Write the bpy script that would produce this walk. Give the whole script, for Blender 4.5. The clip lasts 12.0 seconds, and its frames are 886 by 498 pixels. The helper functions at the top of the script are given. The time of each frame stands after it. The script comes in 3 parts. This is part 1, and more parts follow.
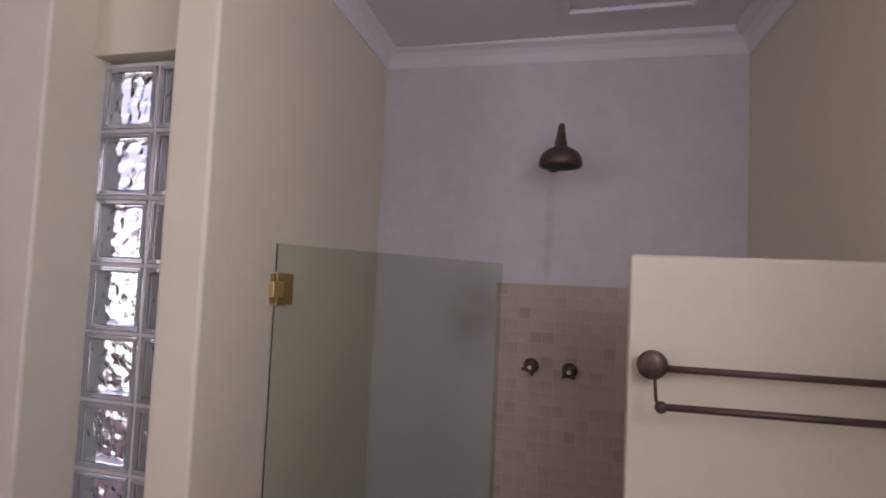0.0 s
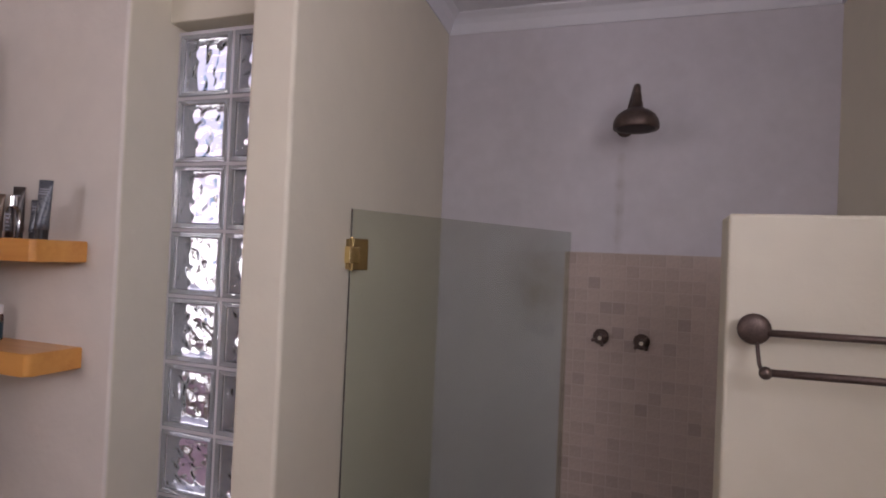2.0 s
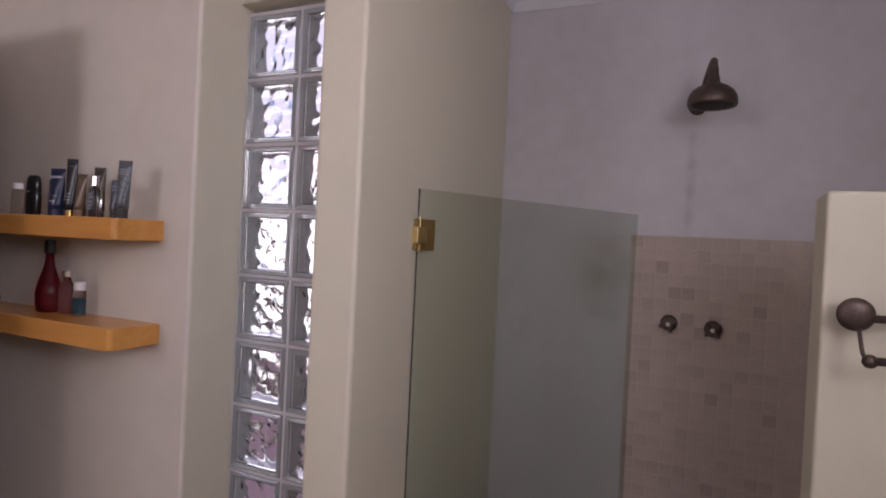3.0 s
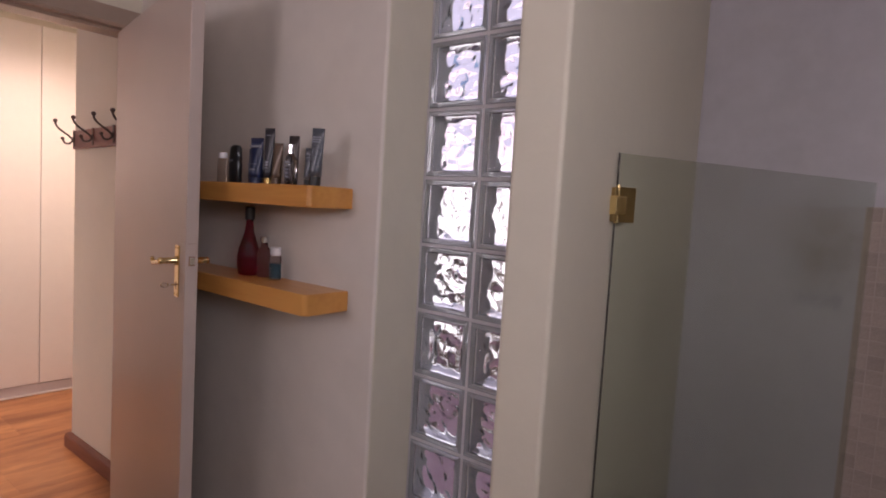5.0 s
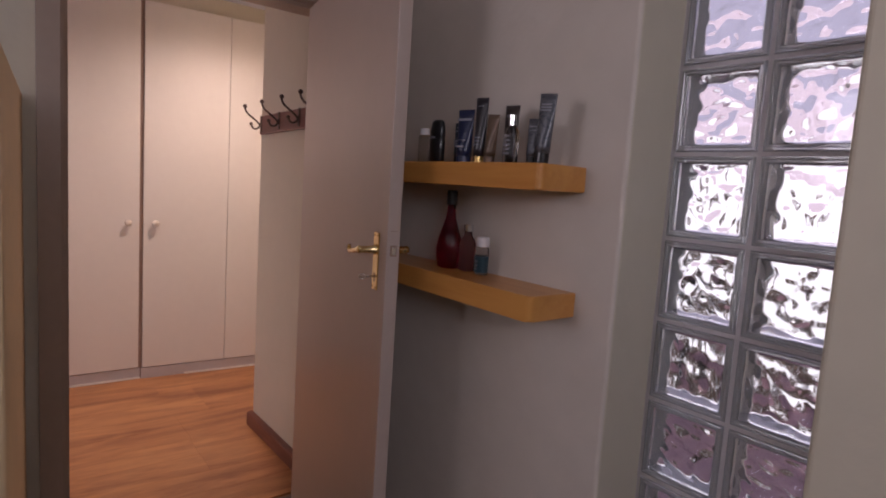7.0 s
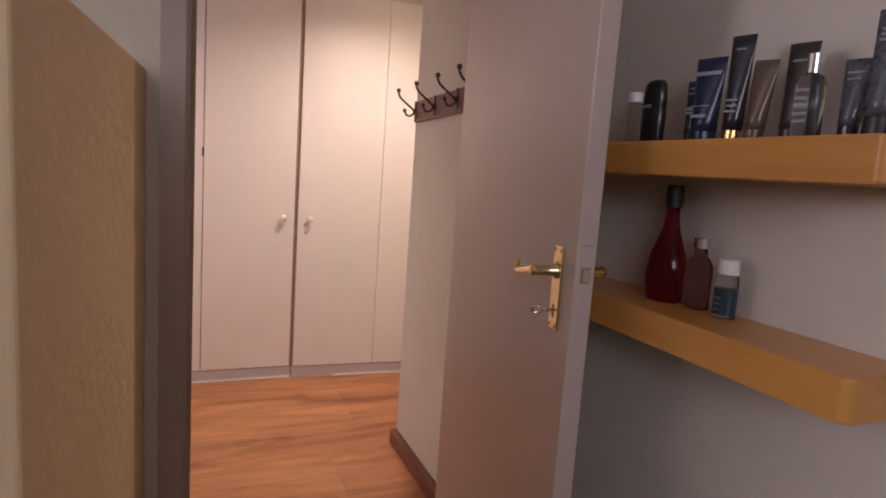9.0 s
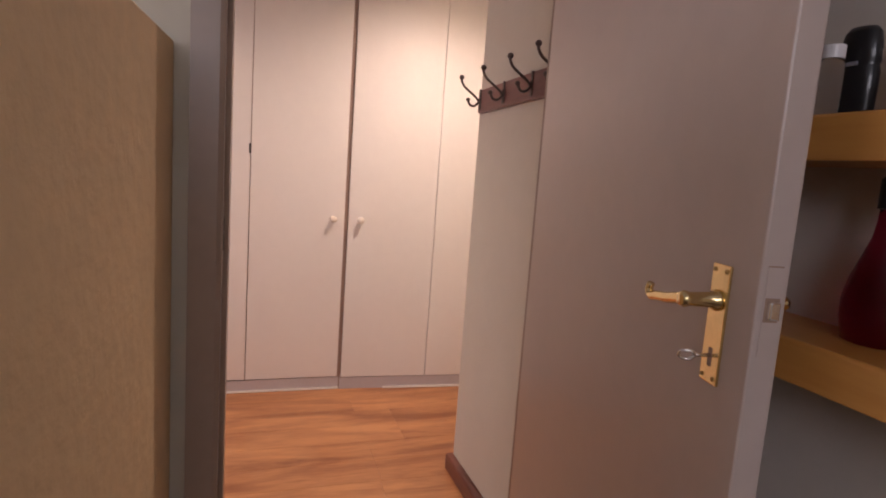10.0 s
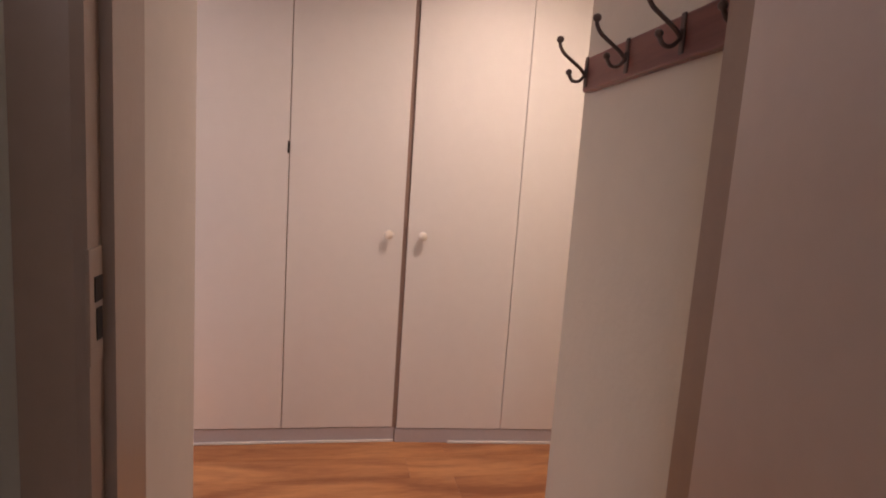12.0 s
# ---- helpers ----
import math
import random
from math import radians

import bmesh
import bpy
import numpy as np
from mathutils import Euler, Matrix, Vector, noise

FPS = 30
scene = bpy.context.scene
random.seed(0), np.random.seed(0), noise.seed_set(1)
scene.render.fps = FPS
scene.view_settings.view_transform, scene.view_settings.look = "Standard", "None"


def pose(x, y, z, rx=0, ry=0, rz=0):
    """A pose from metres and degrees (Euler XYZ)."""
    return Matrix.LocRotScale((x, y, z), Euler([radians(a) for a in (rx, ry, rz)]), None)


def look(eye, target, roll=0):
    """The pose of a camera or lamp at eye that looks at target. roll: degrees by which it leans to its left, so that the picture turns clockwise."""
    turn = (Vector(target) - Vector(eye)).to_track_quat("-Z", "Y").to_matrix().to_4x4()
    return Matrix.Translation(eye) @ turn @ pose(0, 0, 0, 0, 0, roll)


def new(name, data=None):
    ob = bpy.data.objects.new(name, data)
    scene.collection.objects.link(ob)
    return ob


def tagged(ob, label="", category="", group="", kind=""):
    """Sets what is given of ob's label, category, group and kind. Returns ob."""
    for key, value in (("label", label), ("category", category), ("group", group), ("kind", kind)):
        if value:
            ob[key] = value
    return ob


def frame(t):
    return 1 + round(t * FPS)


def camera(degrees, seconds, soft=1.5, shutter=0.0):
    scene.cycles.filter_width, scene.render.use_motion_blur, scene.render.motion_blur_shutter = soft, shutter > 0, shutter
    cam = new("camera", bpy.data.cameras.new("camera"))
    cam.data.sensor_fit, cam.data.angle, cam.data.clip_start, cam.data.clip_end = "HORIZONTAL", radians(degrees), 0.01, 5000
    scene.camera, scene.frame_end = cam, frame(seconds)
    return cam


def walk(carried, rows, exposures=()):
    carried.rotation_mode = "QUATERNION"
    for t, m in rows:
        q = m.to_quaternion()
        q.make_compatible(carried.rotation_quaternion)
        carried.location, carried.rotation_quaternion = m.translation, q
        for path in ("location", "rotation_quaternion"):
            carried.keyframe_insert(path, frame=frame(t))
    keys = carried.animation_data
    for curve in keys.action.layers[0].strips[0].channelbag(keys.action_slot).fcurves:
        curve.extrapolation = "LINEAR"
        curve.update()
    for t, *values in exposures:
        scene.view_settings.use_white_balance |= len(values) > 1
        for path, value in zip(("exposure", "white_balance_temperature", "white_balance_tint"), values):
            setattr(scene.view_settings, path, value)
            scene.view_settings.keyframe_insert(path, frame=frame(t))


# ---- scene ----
# ---- camera and walk ----
cam = camera(74.1, 12.0, soft=1.9)
PATH = [
    (0, (0.706, 0.216, 1.528), (0.156, 2.136, 1.638), 2.6),
    (0.5, (0.678, 0.218, 1.519), (0.113, 2.134, 1.621), 2.5),
    (1, (0.653, 0.222, 1.505), (0.063, 2.131, 1.591), 2.5),
    (1.5, (0.632, 0.224, 1.492), (0.0, 2.121, 1.552), 2.5),
    (2, (0.606, 0.224, 1.484), (-0.083, 2.101, 1.515), 2.5),
    (2.5, (0.573, 0.226, 1.473), (-0.184, 2.077, 1.475), 2.6),
    (4.5, (0.418, 0.243, 1.456), (-0.705, 1.893, 1.343), 3.4),
    (5, (0.369, 0.273, 1.457), (-0.874, 1.832, 1.307), 3.4),
    (5.5, (0.297, 0.286, 1.456), (-1.044, 1.758, 1.275), 3.3),
    (6, (0.209, 0.296, 1.443), (-1.222, 1.679, 1.252), 3.5),
    (6.5, (0.108, 0.308, 1.434), (-1.4, 1.605, 1.228), 3.6),
    (7, (0.006, 0.322, 1.426), (-1.561, 1.546, 1.211), 3.7),
    (7.5, (-0.108, 0.359, 1.418), (-1.741, 1.492, 1.193), 3.7),
    (9.5, (-0.577, 0.562, 1.399), (-2.438, 1.247, 1.136), 4.1),
    (10, (-0.742, 0.571, 1.383), (-2.623, 1.198, 1.119), 4.1),
    (10.5, (-0.905, 0.606, 1.368), (-2.804, 1.174, 1.098), 4.0),
    (11, (-1.089, 0.691, 1.365), (-3.007, 1.185, 1.091), 4.0),
    (11.5, (-1.259, 0.742, 1.378), (-3.193, 1.168, 1.101), 3.9),
    (12, (-1.453, 0.778, 1.392), (-3.399, 1.146, 1.114), 3.9),
]
EXPOSURES = [(0.0, 0.80, 6200, 25), (2.5, 0.76, 6200, 25), (4.5, 0.70, 6250, 27), (5.0, 0.52, 6350, 28), (6.0, 0.18, 6250, 28), (7.5, -0.14, 6200, 28), (9.5, 0.42, 6220, 24), (11.0, 0.20, 6220, 24), (12.0, 0.02, 6220, 24)]
walk(cam, [(t, look(eye, target, roll)) for t, eye, target, roll in PATH], EXPOSURES)

# ---- world and lights ----
world = bpy.data.worlds.new("world")
scene.world = world
world.use_nodes = True
wn = world.node_tree
sky = wn.nodes.new("ShaderNodeTexSky")
sky.sky_type = 'NISHITA'
sky.sun_disc = False
sky.sun_elevation = radians(44.8)
sky.sun_rotation = radians(174)
sky.dust_density = 4.0
wn.nodes["Background"].inputs["Strength"].default_value = 0.12
wn.links.new(sky.outputs[0], wn.nodes["Background"].inputs["Color"])


def lamp(name, kind, energy, color, matrix, **props):
    data = bpy.data.lights.new(name, kind)
    data.energy, data.color = energy, color
    if kind == 'AREA':
        data.shape = 'RECTANGLE'
        data.size, data.size_y = props["size"], props["size_y"]
    elif kind == 'SUN':
        data.angle = radians(props["angle"])
    else:
        data.spot_size, data.spot_blend, data.shadow_soft_size = radians(props["cone"]), props["blend"], props["soft"]
    ob = new(name, data)
    ob.matrix_world = matrix
    return ob


lamp("sun", 'SUN', 5.0, (1.0, 0.95, 0.88), look((0.5, -5.0, 5.0), (0, 0, 0)), angle=0.6)
# daylight of the bathroom's own window, in its opening behind the start of the walk
lamp("window_daylight", 'AREA', 12.5, (0.985, 0.97, 0.96), look((1.40, -0.05, 2.03), (-1.0, 1.30, 2.85)), size=1.15, size_y=0.68)
lamp("window_daylight", 'AREA', 10, (1.0, 0.965, 0.985), look((-1.48, -2.54, 1.98), (-1.2, 0, 2.15)), size=0.95, size_y=0.75)
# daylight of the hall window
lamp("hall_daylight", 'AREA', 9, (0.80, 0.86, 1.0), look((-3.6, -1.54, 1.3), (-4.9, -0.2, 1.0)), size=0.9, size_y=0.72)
# recessed downlight in front of the wardrobe
lamp("downlight_lamp", 'SPOT', 66, (1.0, 0.785, 0.615), look((-3.42, 1.54, 2.545), (-3.42, 1.54, 0)), cone=154, blend=1.0, soft=0.03)
# second spot is added, with no such lamp known, to lift the left doors
lamp("downlight_lamp", 'SPOT', 18, (1.0, 0.785, 0.615), look((-3.45, 0.1, 2.545), (-3.45, 0.1, 0)), cone=140, blend=1.0, soft=0.04)


# ---- materials ----
def material(name, color, rough=0.5, metal=0.0, vary=0.06, scale=6.0, bump=0.0, bump_scale=60.0, spec=0.5, coat=0.0, stretch=(1, 1, 1), random_tone=0.0, odd_dark=0.0):
    mat = bpy.data.materials.new(name)
    mat.use_nodes = True
    nt = mat.node_tree
    b = nt.nodes["Principled BSDF"]
    b.inputs["Roughness"].default_value = rough
    b.inputs["Metallic"].default_value = metal
    b.inputs["Specular IOR Level"].default_value = spec
    b.inputs["Coat Weight"].default_value = coat
    tc = nt.nodes.new("ShaderNodeTexCoord")
    mp = nt.nodes.new("ShaderNodeMapping")
    mp.inputs["Scale"].default_value = stretch
    nt.links.new(tc.outputs["Object"], mp.inputs["Vector"])
    big = nt.nodes.new("ShaderNodeTexNoise")
    big.inputs["Scale"].default_value, big.inputs["Detail"].default_value = scale, 5
    fine = nt.nodes.new("ShaderNodeTexNoise")
    fine.inputs["Scale"].default_value, fine.inputs["Detail"].default_value = scale * 9, 4
    for nz in (big, fine):
        nt.links.new(mp.outputs[0], nz.inputs["Vector"])
    mix = nt.nodes.new("ShaderNodeMath")
    mix.operation = 'ADD'
    nt.links.new(big.outputs["Fac"], mix.inputs[0])
    nt.links.new(fine.outputs["Fac"], mix.inputs[1])
    rng = nt.nodes.new("ShaderNodeMapRange")
    rng.inputs["From Min"].default_value, rng.inputs["From Max"].default_value = 0.6, 1.4
    rng.inputs["To Min"].default_value, rng.inputs["To Max"].default_value = 1 - vary, 1 + vary
    nt.links.new(mix.outputs[0], rng.inputs["Value"])
    val = rng.outputs[0]
    if random_tone:
        oi = nt.nodes.new("ShaderNodeObjectInfo")
        r2 = nt.nodes.new("ShaderNodeMapRange")
        r2.inputs["To Min"].default_value, r2.inputs["To Max"].default_value = 1 - random_tone, 1 + random_tone
        nt.links.new(oi.outputs["Random"], r2.inputs["Value"])
        mul = nt.nodes.new("ShaderNodeMath")
        mul.operation = 'MULTIPLY'
        nt.links.new(val, mul.inputs[0])
        nt.links.new(r2.outputs[0], mul.inputs[1])
        val = mul.outputs[0]
        if odd_dark:
            # a few pieces are clearly darker than the rest
            wn2 = nt.nodes.new("ShaderNodeTexWhiteNoise")
            wn2.noise_dimensions = '1D'
            nt.links.new(oi.outputs["Random"], wn2.inputs["W"])
            r3 = nt.nodes.new("ShaderNodeMapRange")
            r3.interpolation_type = 'SMOOTHSTEP'
            r3.inputs["From Min"].default_value, r3.inputs["From Max"].default_value = 0.78, 0.95
            r3.inputs["To Min"].default_value, r3.inputs["To Max"].default_value = 1.0, 1 - odd_dark
            nt.links.new(wn2.outputs["Value"], r3.inputs["Value"])
            mul2 = nt.nodes.new("ShaderNodeMath")
            mul2.operation = 'MULTIPLY'
            nt.links.new(val, mul2.inputs[0])
            nt.links.new(r3.outputs[0], mul2.inputs[1])
            val = mul2.outputs[0]
    vm = nt.nodes.new("ShaderNodeVectorMath")
    vm.operation = 'SCALE'
    vm.inputs[0].default_value = color
    nt.links.new(val, vm.inputs["Scale"])
    nt.links.new(vm.outputs[0], b.inputs["Base Color"])
    rr = nt.nodes.new("ShaderNodeMapRange")
    rr.inputs["To Min"].default_value, rr.inputs["To Max"].default_value = max(0.02, rough * 0.8), min(1, rough * 1.2)
    nt.links.new(fine.outputs["Fac"], rr.inputs["Value"])
    nt.links.new(rr.outputs[0], b.inputs["Roughness"])
    if bump:
        bn = nt.nodes.new("ShaderNodeTexNoise")
        bn.inputs["Scale"].default_value, bn.inputs["Detail"].default_value = bump_scale, 6
        nt.links.new(mp.outputs[0], bn.inputs["Vector"])
        bp = nt.nodes.new("ShaderNodeBump")
        bp.inputs["Strength"].default_value, bp.inputs["Distance"].default_value = bump, 0.01
        nt.links.new(bn.outputs["Fac"], bp.inputs["Height"])
        nt.links.new(bp.outputs[0], b.inputs["Normal"])
    return mat


def wood(name, dark, light, rough=0.4, along=1, scale=9.0, random_tone=0.12, coat=0.0, stretch=0.09, fleck=0.35):
    mat = bpy.data.materials.new(name)
    mat.use_nodes = True
    nt = mat.node_tree
    b = nt.nodes["Principled BSDF"]
    b.inputs["Roughness"].default_value = rough
    b.inputs["Coat Weight"].default_value = coat
    tc = nt.nodes.new("ShaderNodeTexCoord")
    oi = nt.nodes.new("ShaderNodeObjectInfo")
    off = nt.nodes.new("ShaderNodeVectorMath")
    off.operation = 'MULTIPLY_ADD'
    off.inputs[1].default_value = (1, 1, 1)
    sc = nt.nodes.new("ShaderNodeVectorMath")
    sc.operation = 'SCALE'
    sc.inputs[0].default_value = (0.02, 0.35, 0.02)
    nt.links.new(oi.outputs["Random"], sc.inputs["Scale"])
    place = nt.nodes.new("ShaderNodeVectorMath")
    nt.links.new(tc.outputs["Object"], place.inputs[0])
    nt.links.new(oi.outputs["Location"], place.inputs[1])
    nt.links.new(place.outputs[0], off.inputs[0])
    nt.links.new(sc.outputs[0], off.inputs[2])
    mp = nt.nodes.new("ShaderNodeMapping")
    st = [1.0, 1.0, 1.0]
    st[along] = stretch
    mp.inputs["Scale"].default_value = st
    nt.links.new(off.outputs[0], mp.inputs["Vector"])
    grain = nt.nodes.new("ShaderNodeTexNoise")
    grain.inputs["Scale"].default_value, grain.inputs["Detail"].default_value, grain.inputs["Distortion"].default_value = scale, 8, 1.2
    fine = nt.nodes.new("ShaderNodeTexNoise")
    fine.inputs["Scale"].default_value, fine.inputs["Detail"].default_value = scale * 12, 5
    nt.links.new(mp.outputs[0], grain.inputs["Vector"])
    nt.links.new(mp.outputs[0], fine.inputs["Vector"])
    add = nt.nodes.new("ShaderNodeMath")
    add.operation = 'MULTIPLY_ADD'
    add.inputs[1].default_value = fleck
    nt.links.new(fine.outputs["Fac"], add.inputs[0])
    nt.links.new(grain.outputs["Fac"], add.inputs[2])
    add2 = nt.nodes.new("ShaderNodeMath")
    add2.operation = 'MULTIPLY_ADD'
    add2.inputs[1].default_value = random_tone
    nt.links.new(oi.outputs["Random"], add2.inputs[0])
    nt.links.new(add.outputs[0], add2.inputs[2])
    ramp = nt.nodes.new("ShaderNodeValToRGB")
    ramp.color_ramp.elements[0].position, ramp.color_ramp.elements[0].color = 0.48, (*dark, 1)
    ramp.color_ramp.elements[1].position, ramp.color_ramp.elements[1].color = 0.85, (*light, 1)
    nt.links.new(add2.outputs[0], ramp.inputs[0])
    nt.links.new(ramp.outputs[0], b.inputs["Base Color"])
    bp = nt.nodes.new("ShaderNodeBump")
    bp.inputs["Strength"].default_value, bp.inputs["Distance"].default_value = 0.12, 0.002
    nt.links.new(fine.outputs["Fac"], bp.inputs["Height"])
    nt.links.new(bp.outputs[0], b.inputs["Normal"])
    return mat


def glass(name, color, rough=0.0, ior=1.45):
    mat = bpy.data.materials.new(name)
    mat.use_nodes = True
    b = mat.node_tree.nodes["Principled BSDF"]
    b.inputs["Base Color"].default_value = (*color, 1)
    b.inputs["Roughness"].default_value = rough
    b.inputs["IOR"].default_value = ior
    b.inputs["Transmission Weight"].default_value = 1.0
    return mat


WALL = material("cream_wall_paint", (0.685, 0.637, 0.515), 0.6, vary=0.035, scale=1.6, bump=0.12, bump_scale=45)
# wall paint greyed in colour to stand for the mixed light on these walls
SHELF_WALL = material("mixed_light_wall_paint", (0.66, 0.606, 0.54), 0.6, vary=0.055, scale=1.4, bump=0.12, bump_scale=45)
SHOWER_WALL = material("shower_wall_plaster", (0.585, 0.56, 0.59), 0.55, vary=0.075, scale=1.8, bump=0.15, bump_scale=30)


def water_marks(mat):
    """Faint run-off mark under the shower head and a mildewed patch, in the plaster."""
    nt = mat.node_tree
    b = nt.nodes["Principled BSDF"]
    src = b.inputs["Base Color"].links[0].from_socket
    tc = nt.nodes.new("ShaderNodeTexCoord")
    total = None
    for centre, size, depth in (((0.447, 2.745, 1.75), (0.024, 1.0, 0.24), 0.26), ((0.13, 2.745, 1.40), (0.15, 1.0, 0.22), 0.75), ((0.449, 2.745, 1.93), (0.020, 1.0, 0.03), 0.25), ((0.446, 2.745, 1.822), (0.026, 1.0, 0.03), 0.3), ((0.448, 2.745, 1.714), (0.024, 1.0, 0.035), 0.3), ((0.445, 2.745, 1.61), (0.028, 1.0, 0.04), 0.28)):
        mp = nt.nodes.new("ShaderNodeMapping")
        mp.vector_type = 'TEXTURE'
        mp.inputs["Location"].default_value, mp.inputs["Scale"].default_value = centre, size
        nt.links.new(tc.outputs["Object"], mp.inputs["Vector"])
        nz = nt.nodes.new("ShaderNodeTexNoise")
        nz.inputs["Scale"].default_value = 2.2
        nt.links.new(mp.outputs[0], nz.inputs["Vector"])
        ln = nt.nodes.new("ShaderNodeVectorMath")
        ln.operation = 'LENGTH'
        nt.links.new(mp.outputs[0], ln.inputs[0])
        rg = nt.nodes.new("ShaderNodeMapRange")
        rg.interpolation_type = 'SMOOTHSTEP'
        rg.inputs["From Min"].default_value, rg.inputs["From Max"].default_value = 0.2, 1.2
        rg.inputs["To Min"].default_value, rg.inputs["To Max"].default_value = depth, 0.0
        nt.links.new(ln.outputs["Value"], rg.inputs["Value"])
        mu = nt.nodes.new("ShaderNodeMath")
        mu.operation = 'MULTIPLY'
        nt.links.new(rg.outputs[0], mu.inputs[0])
        nt.links.new(nz.outputs["Fac"], mu.inputs[1])
        if total is None:
            total = mu.outputs[0]
        else:
            ad = nt.nodes.new("ShaderNodeMath")
            nt.links.new(total, ad.inputs[0])
            nt.links.new(mu.outputs[0], ad.inputs[1])
            total = ad.outputs[0]
    mx = nt.nodes.new("ShaderNodeMix")
    mx.data_type = 'RGBA'
    nt.links.new(total, mx.inputs[0])
    nt.links.new(src, mx.inputs[6])
    mx.inputs[7].default_value = (0.22, 0.17, 0.13, 1)
    nt.links.new(mx.outputs[2], b.inputs["Base Color"])


water_marks(SHOWER_WALL)
# tan put into the plaster's colour for the warm hall light on it
NIB_WALL = material("rough_plaster_paint", (0.82, 0.63, 0.37), 0.7, vary=0.07, scale=3, bump=0.34, bump_scale=30)
# white paint; its slight blue is the bluish daylight put into the colour
CEILING = material("ceiling_white_paint", (0.73, 0.73, 0.77), 0.7, vary=0.03, scale=2, bump=0.05, bump_scale=30)
DOOR_PAINT = material("door_enamel_paint", (0.545, 0.453, 0.398), 0.34, vary=0.05, scale=2.2, bump=0.03, bump_scale=25)
FRAME_PAINT = material("steel_frame_enamel", (0.38, 0.29, 0.225), 0.35, vary=0.05, scale=4, bump=0.04)
WARDROBE = material("wardrobe_white_melamine", (0.79, 0.75, 0.69), 0.42, vary=0.02, scale=2, bump=0.02)
PLINTH = material("wardrobe_plinth_grey", (0.52, 0.47, 0.46), 0.4, vary=0.04, scale=6)
STILE = material("brown_carcass_edge", (0.30, 0.20, 0.15), 0.6, vary=0.08, scale=9)
GAP = material("dark_cupboard_gap", (0.36, 0.24, 0.17), 0.8, vary=0.05)
BLACKISH = material("dark_recess", (0.02, 0.015, 0.012), 0.8)
KNOB = material("cream_china", (0.82, 0.74, 0.62), 0.2, vary=0.02, coat=0.4)
BRASS = material("polished_brass", (0.84, 0.66, 0.33), 0.17, 1.0, vary=0.12, scale=40)
DULL_BRASS = material("dull_brass", (0.42, 0.31, 0.14), 0.35, 1.0, vary=0.15, scale=30)
STEEL = material("worn_steel", (0.82, 0.81, 0.79), 0.25, 1.0, vary=0.1, scale=40)
BRONZE = material("aged_bronze", (0.115, 0.082, 0.070), 0.45, 0.65, vary=0.35, scale=25, bump=0.06)
DARK_BRONZE = material("dark_spray_plate", (0.045, 0.035, 0.032), 0.8, vary=0.3, scale=60, bump=0.2, bump_scale=90)
SHELF = wood("beech_shelf", (0.50, 0.190, 0.034), (0.67, 0.320, 0.078), 0.33, along=0, scale=6, coat=0.2)
FLOOR_WOOD = wood("laminate_oak", (0.28, 0.096, 0.034), (0.59, 0.275, 0.106), 0.34, along=1, scale=7, random_tone=0.12, stretch=0.17, fleck=0.25)
SKIRT_WOOD = wood("stained_skirting", (0.12, 0.038, 0.026), (0.22, 0.08, 0.05), 0.4, along=0, scale=12)
HOOK_WOOD = wood("mahogany_board", (0.12, 0.035, 0.025), (0.21, 0.075, 0.055), 0.35, along=0, scale=10)
TILE = material("travertine_mosaic", (0.47, 0.38, 0.325), 0.55, vary=0.14, scale=14, bump=0.12, random_tone=0.06, odd_dark=0.14)
GROUT = material("mosaic_grout", (0.52, 0.435, 0.38), 0.8, vary=0.08, scale=12, bump=0.1)
FLOOR_TILE = material("bathroom_floor_tile", (0.145, 0.098, 0.075), 0.4, vary=0.08, scale=5)
MORTAR = material("block_mortar", (0.58, 0.555, 0.575), 0.7, vary=0.06, scale=30, bump=0.1)
CLEAR = glass("clear_block_glass", (0.97, 0.98, 1.0))
EDGE_GLASS = material("block_edge_glass", (0.86, 0.89, 0.92), 0.07, 0.0, vary=0.06, scale=18, coat=0.6)
EDGE_GLASS.node_tree.nodes["Principled BSDF"].inputs["Transmission Weight"].default_value = 0.66
SCREEN = glass("shower_screen_glass", (0.68, 0.705, 0.65), 0.06)
DARK_EDGE = material("screen_edge", (0.06, 0.05, 0.04), 0.5, vary=0.1)


# ---- building helpers ----
def finish(name, bm, mat, parent=None, label="", smooth=False):
    me = bpy.data.meshes.new(name)
    bmesh.ops.recalc_face_normals(bm, faces=bm.faces)
    bm.to_mesh(me)
    bm.free()
    if mat:
        me.materials.append(mat)
    if smooth:
        for p in me.polygons:
            p.use_smooth = True
    ob = new(name, me)
    if parent:
        ob.parent = parent
    if label:
        ob["label"] = label
    return ob


def part(name, bm, mat, parent, label="", smooth=False):
    return finish(name, bm, mat, parent, label, smooth)


def bm_box(x0, x1, y0, y1, z0, z1, bevel=0.0, segs=2):
    bm = bmesh.new()
    bmesh.ops.create_cube(bm, size=1)
    for v in bm.verts:
        v.co = ((x0 + x1) / 2 + v.co.x * (x1 - x0), (y0 + y1) / 2 + v.co.y * (y1 - y0), (z0 + z1) / 2 + v.co.z * (z1 - z0))
    if bevel:
        bmesh.ops.bevel(bm, geom=bm.edges[:], offset=bevel, segments=segs, affect='EDGES', profile=0.5)
    return bm


def bm_prism(poly, z0, z1, bevel=0.0, upright_only=True):
    bm = bmesh.new()
    low = [bm.verts.new((x, y, z0)) for x, y in poly]
    high = [bm.verts.new((x, y, z1)) for x, y in poly]
    bm.faces.new(low)
    bm.faces.new(high)
    n = len(poly)
    for i in range(n):
        bm.faces.new((low[i], low[(i + 1) % n], high[(i + 1) % n], high[i]))
